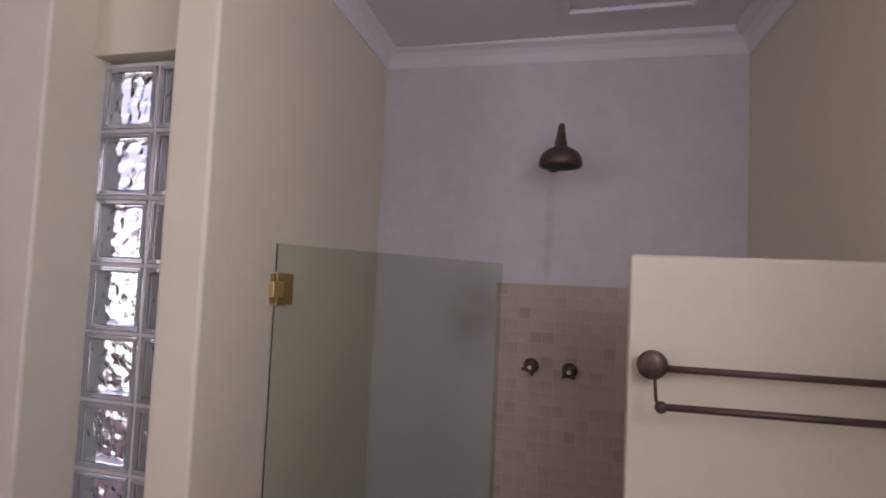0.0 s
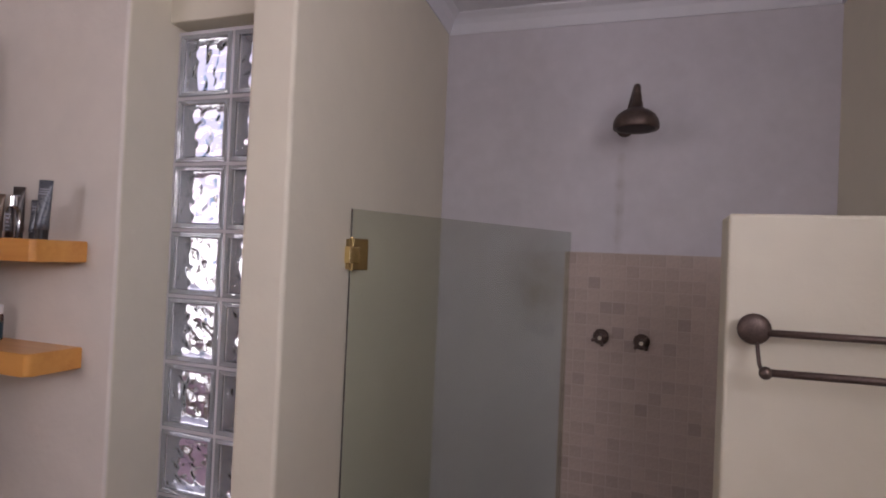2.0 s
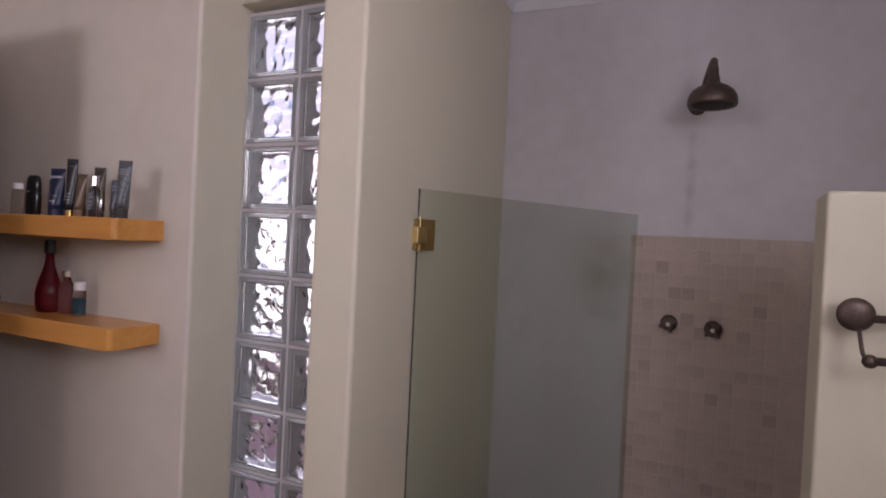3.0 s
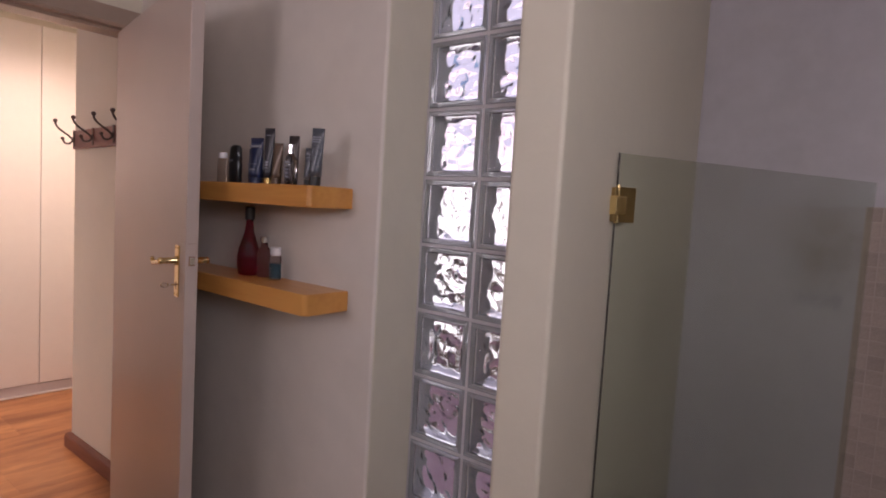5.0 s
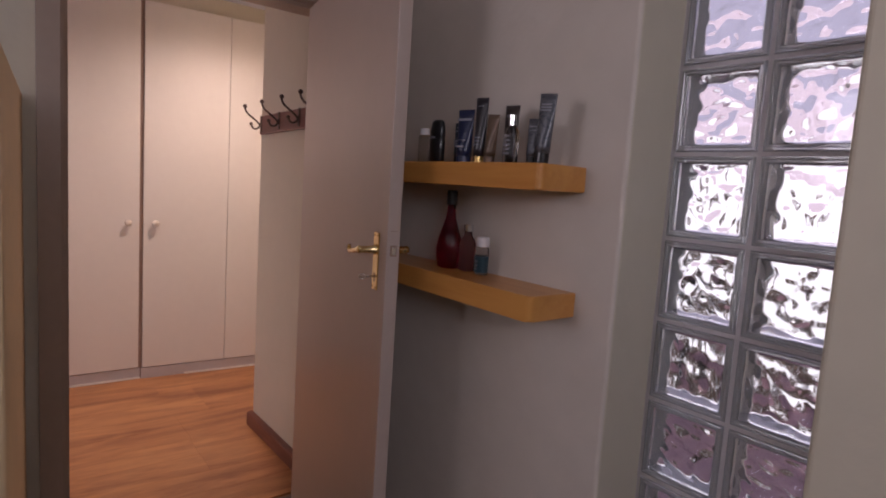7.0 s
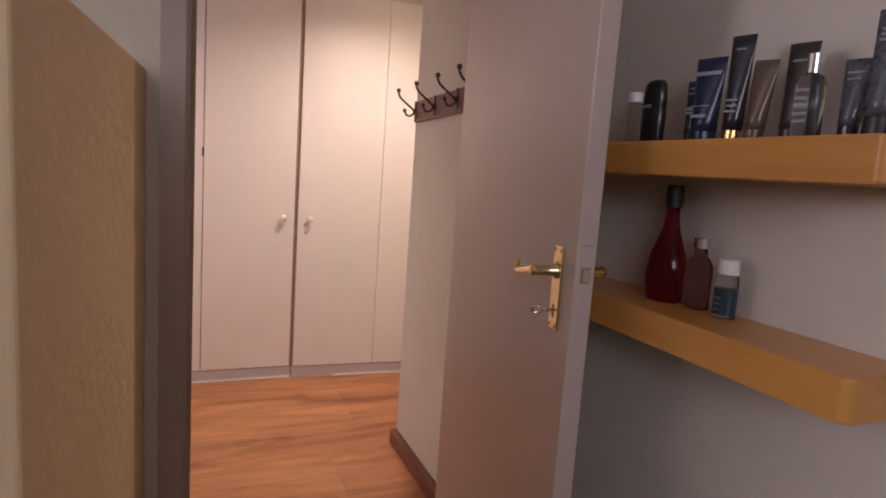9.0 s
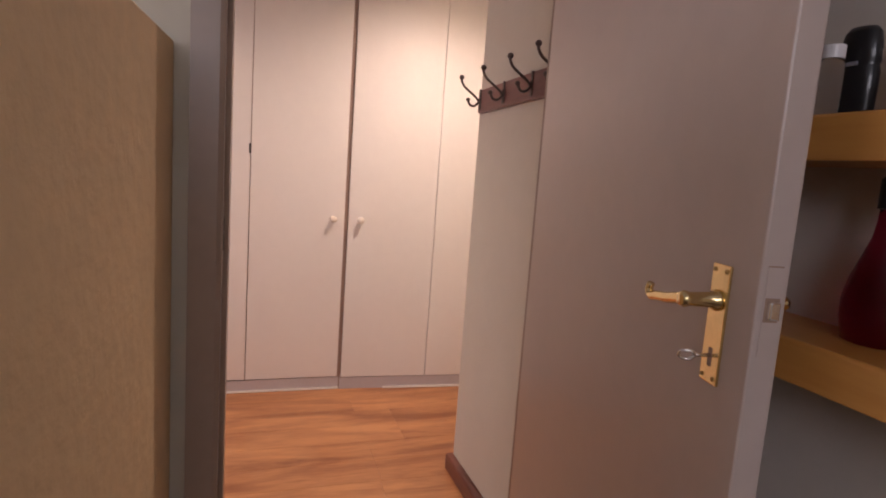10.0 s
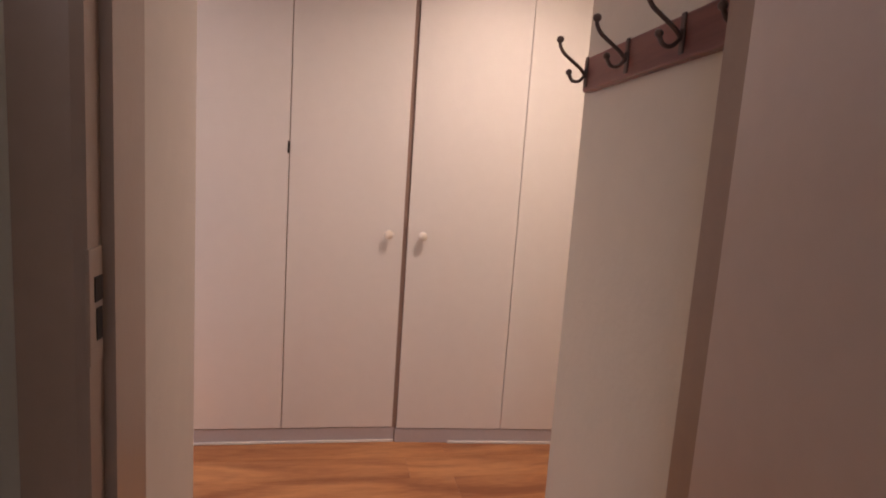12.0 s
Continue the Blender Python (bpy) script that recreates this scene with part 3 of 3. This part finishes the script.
        part("print_line", move(bm_box(-bw, bw, yy, yy + 0.0012, zz - th / 2, zz + th / 2), tilt), PRINT, t)
    return t


def bottle(x, y, z, profile, body_mat, cap_profile, cap_mat, label, name="bottle", squash=1.0, turn=0.0):
    b = empty(name, x, y, z, label, "bottle", "bottles on the shelves", turn)
    part("body", bm_lathe(profile, 28, squash), body_mat, b, smooth=True)
    if cap_profile:
        part("cap", bm_lathe(cap_profile, 24, squash if squash > 0.8 else 1.0), cap_mat, b)
    return b


BLACK = plastic("black_plastic", (0.012, 0.012, 0.014), 0.3)
NAVY = plastic("navy_plastic", (0.012, 0.020, 0.065), 0.32)
TEAL_DARK = plastic("dark_teal_plastic", (0.014, 0.030, 0.038), 0.32)
CHARCOAL = plastic("charcoal_plastic", (0.018, 0.018, 0.026), 0.3)
BROWN = plastic("bronze_brown_plastic", (0.14, 0.095, 0.065), 0.3, 0.2)
DARK_BROWN = plastic("dark_brown_plastic", (0.040, 0.030, 0.028), 0.35)
SLATE = plastic("slate_grey_plastic", (0.10, 0.11, 0.13), 0.28, 0.2)
GOLD = plastic("gold_foil", (0.62, 0.42, 0.16), 0.25, 1.0)
CHROME = plastic("bright_chrome", (0.80, 0.80, 0.82), 0.12, 1.0)
WHITE_CAP = plastic("white_plastic", (0.78, 0.77, 0.78), 0.4)
GREY_CLEAR = glass("smoky_clear_plastic", (0.62, 0.63, 0.66), 0.12, 1.3)
FROST = glass("frosted_clear_plastic", (0.86, 0.85, 0.83), 0.25, 1.2)
RED_GLASS = glass("deep_red_liquid", (0.38, 0.022, 0.065), 0.05, 1.33)
PINK_GLASS = glass("rosy_clear_glass", (0.60, 0.40, 0.41), 0.05, 1.2)
TEAL_LIQ = plastic("teal_label_film", (0.008, 0.040, 0.060), 0.3)

Z1, Z2 = 1.487, 1.198
bottle(-1.338, 1.282, Z1, [(0.0135, 0), (0.015, 0.003), (0.015, 0.068), (0.0125, 0.074)], FROST, [(0.0135, 0.0745), (0.0135, 0.091), (0.012, 0.092)], WHITE_CAP, "frosted travel bottle with a white cap")
deo = bottle(-1.335, 1.325, Z1, [(0.024, 0), (0.027, 0.004), (0.028, 0.060), (0.026, 0.068), (0.0255, 0.070), (0.027, 0.074), (0.026, 0.096), (0.023, 0.112), (0.017, 0.119), (0.004, 0.121)], BLACK, None, None, "black roll-on deodorant with a domed cap", "deodorant", 0.62)
part("print_line", bm_box(-0.010, 0.012, -0.0190, -0.0178, 0.068, 0.073), PRINT, deo)
tube(-1.226, 1.316, Z1, 0.105, 0.036, TEAL_DARK, BLACK, "small dark teal squeeze tube standing on its cap", 0, 6, ((0.86, 0.5, 0.003), (0.76, 0.6, 0.003), (0.46, 0.6, 0.006), (0.38, 0.5, 0.004)))
tube(-1.190, 1.304, Z1, 0.136, 0.056, NAVY, NAVY, "navy blue squeeze tube with a pale printed band", 1, 8, ((0.79, 0.86, 0.006), (0.34, 0.6, 0.0015), (0.20, 0.5, 0.005)))
tube(-1.140, 1.312, Z1, 0.164, 0.040, CHARCOAL, GOLD, "tall black squeeze tube with a gold cap", 1, 10, ((0.86, 0.4, 0.002), (0.32, 0.5, 0.003), (0.26, 0.5, 0.003), (0.20, 0.5, 0.003)))
tube(-1.098, 1.310, Z1, 0.120, 0.040, BROWN, BROWN, "bronze brown squeeze tube standing on its cap", 4, 6)
tube(-1.056, 1.336, Z1, 0.142, 0.046, DARK_BROWN, BLACK, "dark brown squeeze tube leaning on the wall", 2, 4, ((0.8, 0.5, 0.003),))
spray = bottle(-0.995, 1.284, Z1, [(0.017, 0), (0.020, 0.003), (0.020, 0.070), (0.016, 0.080), (0.008, 0.085)], GREY_CLEAR, [(0.0085, 0.0855), (0.0085, 0.110), (0.007, 0.111)], CHROME, "smoky clear spray bottle with a chrome cap", "spray_bottle", 0.75)
for k in range(5):
    part("print_line", bm_box(-0.010, 0.010, -0.0162, -0.0152, 0.020 + k * 0.010, 0.024 + k * 0.010), PRINT, spray)
tube(-0.962, 1.320, Z1, 0.104, 0.036, SLATE, BLACK, "small slate grey squeeze tube on its cap", 2, 6, ((0.8, 0.6, 0.003), (0.7, 0.5, 0.002)))
tube(-0.921, 1.310, Z1, 0.156, 0.046, SLATE, BLACK, "large slate grey squeeze tube standing on its cap", 3, 8, ((0.82, 0.6, 0.003), (0.77, 0.6, 0.003), (0.72, 0.6, 0.003)), 0.026)

red = bottle(-1.276, 1.345, Z2, [(0.030, 0), (0.036, 0.003), (0.041, 0.030), (0.042, 0.055), (0.036, 0.085), (0.026, 0.112), (0.017, 0.138), (0.0135, 0.160), (0.013, 0.176)], RED_GLASS,
             [(0.0155, 0.1765), (0.0155, 0.214), (0.013, 0.217)], BLACK, "deep red glass bottle with a long neck and black cap", squash=0.8)
bottle(-1.214, 1.360, Z2, [(0.022, 0), (0.026, 0.003), (0.026, 0.075), (0.022, 0.086), (0.013, 0.096), (0.012, 0.108)], PINK_GLASS, [(0.0135, 0.1085), (0.0135, 0.126), (0.012, 0.127)], CHROME, "rosy brown bottle with a silver cap", squash=0.75)
teal = bottle(-1.146, 1.354, Z2, [(0.017, 0), (0.0195, 0.002), (0.0195, 0.066), (0.0165, 0.074)], FROST, [(0.0180, 0.0745), (0.0180, 0.098), (0.016, 0.100)], WHITE_CAP, "clear bottle with a teal label and white cap", squash=0.85)
part("label", bm_lathe([(0.0200, 0.006), (0.0200, 0.050)], 28, 0.85), TEAL_LIQ, teal, "dark teal printed label")
for k in range(3):
    part("print_line", bm_box(-0.008, 0.004, -0.0178, -0.0168, 0.014 + 0.010 * k, 0.0155 + 0.010 * k), PRINT, teal)

# ---- shower: screen door, taps, head, towel rail ----
screen = empty("shower_screen", -0.241, 1.745, 0, "clear toughened glass shower door standing open inwards", "shower door", turn=63.6)
pane = part("pane", bm_box(0.0015, 1.118, -0.0026, 0.0026, 0.12, 1.617, 0.0006, 1), SCREEN, screen)
pane.visible_shadow = False
part("seal", bm_box(-0.0004, 0.0012, -0.0024, 0.0024, 0.12, 1.6175), DARK_EDGE, screen, "dark seal along the hinge edge")
part("edge_seal", bm_box(1.1185, 1.1205, -0.0036, 0.0036, 0.12, 1.612), DARK_EDGE, screen, "dark ground edge of the glass")
hinge = part("hinge", bm_box(0.0, 0.056, -0.012, 0.012, 1.438, 1.530, 0.002), DULL_BRASS, screen, "dull brass glass clamp")
wall_leaf = bm_box(-0.020, 0.018, -0.024, 0.024, 1.457, 1.507, 0.004)
part("hinge_knuckle", wall_leaf, BRASS, hinge, "polished brass hinge knuckle")
part("hinge_pin", bm_tube([(0.0, -0.006, 1.436), (0.0, -0.006, 1.534)], 0.005, 12), BRASS, hinge)
part("wall_plate", bm_box(-0.014, -0.0015, -0.011, 0.011, 1.440, 1.528, 0.001), DULL_BRASS, hinge)

head = empty("wall_shower", 0.513, 2.456, 1.981, "aged bronze bell-shaped shower head on a wall arm", "shower head")
part("bell", bm_lathe([(0.060, 0.006), (0.078, 0.000), (0.081, 0.004), (0.081, 0.020), (0.078, 0.034), (0.068, 0.052), (0.050, 0.066), (0.030, 0.076), (0.022, 0.084), (0.021, 0.100), (0.018, 0.104), (0.016, 0.128), (0.014, 0.134)], 36), BRONZE, head, smooth=True)
part("spray_plate", bm_lathe([(0.070, 0.004), (0.066, 0.003), (0.02, 0.002)], 30), DARK_BRONZE, head, "dark rough spray plate")
arm = curve_points([(0, 0, 0.126), (0, 0.002, 0.150), (-0.003, 0.030, 0.164), (-0.014, 0.09, 0.148), (-0.034, 0.17, 0.102), (-0.048, 0.225, 0.076), (-0.054, 0.284, 0.068)], 40)
part("arm", bm_tube(arm, 0.0125, 14, lambda t: 1.05 if t < 0.1 else 1.0), BRONZE, head, smooth=True)
part("wall_flange", move(bm_lathe([(0.034, 0), (0.034, 0.004), (0.024, 0.012), (0.014, 0.018)], 26), pose(-0.054, 0.2885, 0.068, 90)), BRONZE, head)


def tap(x, z, turn):
    t = empty("shower_tap", x, 2.7405, z, "aged bronze cross-handle shower tap with a pale button", "tap", "pair of shower taps")
    part("rose", move(bm_lathe([(0.032, 0), (0.032, 0.004), (0.026, 0.012), (0.015, 0.016)], 26), pose(0, 0, 0, 90)), BRONZE, t)
    part("stem", move(bm_lathe([(0.011, 0.012), (0.011, 0.040), (0.016, 0.044), (0.016, 0.056)], 16), pose(0, 0, 0, 90)), BRONZE, t)
    for k in range(4):
        a = radians(turn + 90 * k)
        arm = part("handle_arm", bm_tube([(0.010 * math.cos(a), -0.050, 0.010 * math.sin(a)), (0.027 * math.cos(a), -0.052, 0.027 * math.sin(a))], 0.0055, 10), BRONZE, t)
        b = bmesh.new()
        bmesh.ops.create_uvsphere(b, u_segments=12, v_segments=8, radius=0.0072)
        part("arm_knob", move(b, pose(0.029 * math.cos(a), -0.052, 0.029 * math.sin(a))), BRONZE, arm, smooth=True)
    part("button", move(bm_lathe([(0.0085, 0.055), (0.0085, 0.058), (0.006, 0.061)], 16), pose(0, 0, 0, 90)), KNOB, t, "pale china button")


tap(0.395, 1.188, 20)
tap(0.555, 1.180, 42)

rail = empty("towel_rail", 0.807, 1.682, 1.366, "aged bronze double towel rail on the half wall", "towel rail")


def rail_end(x):
    """Round button held off the wall by a stem, with a drop link to a ball."""
    rose = part("rosette", move(bm_lathe([(0.024, 0), (0.024, 0.004), (0.013, 0.010), (0.012, 0.044), (0.030, 0.047), (0.0325, 0.050), (0.0335, 0.054), (0.031, 0.059), (0.020, 0.0625), (0.004, 0.0635)], 30), pose(x - 0.004, 0, -0.004, 90)), BRONZE, rail, smooth=True)
    drop = curve_points([(x + 0.002, -0.056, -0.030), (x + 0.002, -0.076, -0.055), (x + 0.003, -0.096, -0.076), (x + 0.010, -0.105, -0.086)], 18)
    part("link", bm_tube(drop, 0.0040, 10), BRONZE, rose, smooth=True)
    b = bmesh.new()
    bmesh.ops.create_uvsphere(b, u_segments=16, v_segments=10, radius=0.0135)
    part("end_ball", move(b, pose(x + 0.012, -0.106, -0.087)), BRONZE, rose, smooth=True)


rail_end(0.0)
rail_end(0.502)
part("upper_bar", bm_tube([(0.020, -0.054, -0.010), (0.25, -0.054, -0.008), (0.490, -0.054, -0.006)], 0.0080, 14), BRONZE, rail, smooth=True)
part("lower_bar", bm_tube([(0.012, -0.106, -0.086), (0.25, -0.106, -0.082), (0.512, -0.106, -0.077)], 0.0080, 14), BRONZE, rail, smooth=True)

# ---- glass block window ----
window = empty("window_1", -0.58, 1.64, 0.34, "tall narrow window of wavy clear glass blocks", "window")
window["kind"] = "structure"
PITCH, ROWS_N, TOP = 0.198, 9, 2.128


def wavy_pane(seed, size):
    """A glass slab, its inner face pressed into waves."""
    n = 30
    bm = bmesh.new()
    grid = {}
    for i in range(n + 1):
        for j in range(n + 1):
            x, z = (i / n - 0.5) * size, (j / n - 0.5) * size
            edge = min(i, j, n - i, n - j)
            p = Vector((x * 38 + seed * 9.1, z * 27 + seed * 3.7, seed))
            h = 0.0074 * noise.noise(p) + 0.0016 * noise.noise(p * 2.1)
            f = min(1.0, edge / 3)
            grid[i, j] = (bm.verts.new((x, -0.004, z)), bm.verts.new((x, 0.005 + h * f, z)))
    for i in range(n):
        for j in range(n):
            for k in (0, 1):
                bm.faces.new([grid[a][k] for a in ((i, j), (i + 1, j), (i + 1, j + 1), (i, j + 1))])
    for i in range(n):
        for a, b in (((i, 0), (i + 1, 0)), ((i, n), (i + 1, n)), ((0, i), (0, i + 1)), ((n, i), (n, i + 1))):
            bm.faces.new((grid[a][0], grid[b][0], grid[b][1], grid[a][1]))
    me = bpy.data.meshes.new("block_pane")
    bmesh.ops.recalc_face_normals(bm, faces=bm.faces)
    bm.to_mesh(me)
    bm.free()
    me.materials.append(CLEAR)
    for p in me.polygons:
        p.use_smooth = True
    return me


def block_rim():
    """Square ring of solid clear glass with rounded shoulders and a stepped inner lip."""
    prof = [(0.0945, -0.030), (0.0940, -0.036), (0.0915, -0.0395), (0.0880, -0.0395), (0.0860, -0.0375), (0.0845, -0.0385), (0.0815, -0.0385), (0.0792, -0.036), (0.0787, -0.031)]
    prof += [(a, -b) for a, b in reversed(prof)]
    bm = bmesh.new()
    rings = [[bm.verts.new((sx * a, b, sz * a)) for a, b in prof] for sx, sz in ((-1, -1), (1, -1), (1, 1), (-1, 1))]
    n = len(prof)
    for k in range(4):
        p, q = rings[k], rings[(k + 1) % 4]
        for i in range(n):
            bm.faces.new((p[i], p[(i + 1) % n], q[(i + 1) % n], q[i]))
    bmesh.ops.recalc_face_normals(bm, faces=bm.faces)
    me = bpy.data.meshes.new("glass_block")
    bm.to_mesh(me)
    bm.free()
    me.materials.append(EDGE_GLASS)
    return me


rim_mesh = block_rim()
pane_meshes = [wavy_pane(k + 1, 0.1570) for k in range(6)]
rng = random.Random(4)
for r in range(ROWS_N):
    for c in range(2):
        blk = new("glass_block", rim_mesh)
        blk.parent = window
        blk.matrix_basis = pose((c - 0.5) * 0.2, 0, TOP - PITCH * (r + 0.5) - 0.34)
        for yy, flip in ((-0.030, 0), (0.030, 180)):
            pn = new("block_pane", rng.choice(pane_meshes))
            pn.parent = blk
            pn.matrix_basis = pose(0, yy, 0, 0, rng.choice((0, 90, 180, 270)), flip)
            pn.visible_shadow = False
bm = bmesh.new()
strips = [(-0.206, 0.206, TOP - PITCH * k - 0.34 - 0.0052, TOP - PITCH * k - 0.34 + 0.0052) for k in range(ROWS_N + 1)]
strips += [(x - 0.0055, x + 0.0055, 0.0, TOP - 0.34) for x in (-0.2, 0.0, 0.2)]
for a, b, z0, z1 in strips:
    deep = 0.034 if b - a > 0.1 else 0.0325
    sub = bm_box(a, b, -deep, deep, z0, z1)
    tmp = bpy.data.meshes.new("tmp")
    sub.to_mesh(tmp)
    sub.free()
    bm.from_mesh(tmp)
    bpy.data.meshes.remove(tmp)
part("mortar", bm, MORTAR, window, "pale mortar joints")

# ---- outside the window ----
PAVING = material("pink_brick_paving", (0.36, 0.22, 0.25), 0.8, vary=0.3, scale=7, bump=0.2)
RENDER_WALL = material("white_garden_wall", (0.85, 0.90, 0.90), 0.8, vary=0.06, scale=1.5, bump=0.1)
LEAF = material("hedge_leaf", (0.085, 0.060, 0.045), 0.6, vary=0.3, scale=10)
setting(finish("ground", bm_box(-60, 60, -60, 60, -0.30, -0.16), PAVING), "pinkish paved yard around the house", "ground")
# garden wall is added to give the bright band in the glass blocks
setting(finish("garden_wall", bm_box(-12, 8, 5.2, 5.45, -0.16, 1.78, 0.02), RENDER_WALL), "added white garden wall, giving the bright band in the glass blocks", "wall")

def shrub(x, y, height, spread, seed):
    """Loose bush: a short stem and many small leaves."""
    rnd = random.Random(seed)
    b = empty("shrub", x, y, -0.16, "added dark brownish leafy shrub, giving dark flecks in the glass blocks", "shrub", "shrubs along the garden wall")
    part("stem", bm_tube([(0, 0, 0), (0.02, 0.01, height * 0.35), (0.0, 0.03, height * 0.6)], 0.03, 8, lambda t: 1 - 0.6 * t), LEAF, b)
    bm = bmesh.new()
    for k in range(300):
        a, h, q = rnd.uniform(0, 2 * math.pi), rnd.random(), rnd.random() ** 0.5
        r = spread * q * (0.55 + 0.6 * math.sin(math.pi * min(1, h + 0.12)))
        m = pose(r * math.cos(a), r * math.sin(a), height * (0.15 + 0.85 * h) * rnd.uniform(0.85, 1.1), rnd.uniform(-70, 70), rnd.uniform(-60, 60), rnd.uniform(0, 360))
        l, w = rnd.uniform(0.05, 0.10), rnd.uniform(0.025, 0.045)
        v = [bm.verts.new(m @ Vector(c)) for c in ((-l, 0, 0), (0, -w, 0.008), (l, 0, 0), (0, w, 0.008))]
        bm.faces.new(v)
    part("foliage", bm, LEAF, b)


# shrubs are added to break the bright band with dark flecks
for k, (x, y, h, sp) in enumerate(((-6.6, 4.7, 1.4, 0.4), (-5.6, 4.7, 0.6, 0.4), (-4.7, 4.6, 0.5, 0.4), (-4.1, 4.7, 1.7, 0.3), (-3.5, 4.7, 0.6, 0.4), (-2.8, 4.65, 0.5, 0.4), (-2.3, 4.7, 1.5, 0.28), (-1.7, 4.7, 0.6, 0.4), (-0.9, 4.7, 1.2, 0.35))):
    shrub(x, y, h, sp, 30 + k)

# low house shape added beyond the wall for mauve-grey in the upper blocks
ROOF_TILE = material("mauve_grey_roof", (0.42, 0.36, 0.39), 0.8, vary=0.25, scale=3, bump=0.3, bump_scale=12)
house = empty("added_house", -6.0, 12.5, -0.16, "added low white house, its roof giving mauve-grey in the upper glass blocks", "house")
part("wall", bm_box(-8, 8, -2.6, 2.6, 0, 2.3), RENDER_WALL, house)
bm = bmesh.new()
gable = ((-3.2, 2.2), (0.0, 4.0), (3.2, 2.2), (3.2, 2.32), (0.0, 4.14), (-3.2, 2.32))
ends = [[bm.verts.new((x, y, z)) for y, z in gable] for x in (-8.4, 8.4)]
for i in range(6):
    bm.faces.new((ends[0][i], ends[0][(i + 1) % 6], ends[1][(i + 1) % 6], ends[1][i]))
bm.faces.new(ends[0])
bm.faces.new(ends[1])
part("roof", bm, ROOF_TILE, house)

HAZE = bpy.data.materials.new("hazy_sky")
HAZE.use_nodes = True
em = HAZE.node_tree.nodes.new("ShaderNodeEmission")
em.inputs["Color"].default_value, em.inputs["Strength"].default_value = (0.84, 0.80, 0.94, 1), 0.70
HAZE.node_tree.links.new(em.outputs[0], HAZE.node_tree.nodes["Material Output"].inputs["Surface"])
setting(finish("backdrop", bm_box(-90, 90, 70, 70.2, -0.16, 90), HAZE), "pale hazy sky beyond the garden", "sky")

# ---- hall: planks ----
PLANKS = {}


def plank_mesh(length):
    key = round(length, 3)
    if key not in PLANKS:
        me = bpy.data.meshes.new("floor_plank")
        bm = bm_box(-0.0948, 0.0948, 0.0, length, -0.012, 0.0, 0.0006, 1)
        bm.to_mesh(me)
        bm.free()
        me.materials.append(FLOOR_WOOD)
        PLANKS[key] = me
    return PLANKS[key]


rng = random.Random(11)
for r in range(10):
    x = -4.27 + 0.19 * r + 0.095
    y0, y1 = (-1.49, 2.32) if x < -3.1 else (0.3, 1.6)
    y = y0 - rng.choice((0.15, 0.35, 0.55, 0.75, 0.95))
    while y < y1:
        a, b = max(y, y0), min(y + 1.2, y1)
        if b - a > 0.05:
            p = new("floor_plank", plank_mesh(b - a))
            p.parent = hall_base
            p.matrix_basis = pose(x, a, 0)
        y += 1.2004

# ---- shower wall mosaic ----
back = bpy.data.objects["wall_shower_back"]
part("grout_bed", bm_box(0.232, 1.212, 2.7425, 2.7462, 0.0, 1.535), GROUT, back)
tile_me = bpy.data.meshes.new("mosaic_tile")
bm = bm_box(-0.0236, 0.0236, -0.0008, 0.0, -0.0236, 0.0236, 0.0004, 1)
bm.to_mesh(tile_me)
bm.free()
tile_me.materials.append(TILE)
rest = bmesh.new()
for i in range(30):
    for j in range(30):
        x, z = -0.297 + 0.0505 * i, 1.510 - 0.0505 * j
        if z < 0.03 or x < 0.25:
            continue
        if 0.25 < x < 0.80 and z > 0.45:
            t = new("tile", tile_me)
            t.parent = back
            t.matrix_basis = pose(x, 2.7424, z, rng.uniform(-0.4, 0.4), 0, rng.uniform(-0.4, 0.4))
        else:
            n0 = len(rest.verts)
            rest.from_mesh(tile_me)
            rest.verts.ensure_lookup_table()
            for v in rest.verts[n0:]:
                v.co += Vector((x, 2.7424, z))
ob = part("mosaic", rest, TILE, back)
ob["kind"] = "stuff"

# ---- hall: recessed downlights ----
# the ring at y 0.10 is added to go with the added second spot
for (x, y) in ((-3.42, 1.54), (-3.45, 0.10)):
    d = empty("downlight", x, y, CEIL, "small white recessed ceiling downlight", "downlight", "hall downlights")
    part("trim_ring", bm_lathe([(0.055, -0.001), (0.055, -0.006), (0.050, -0.009), (0.040, -0.004)], 28), CEILING, d)
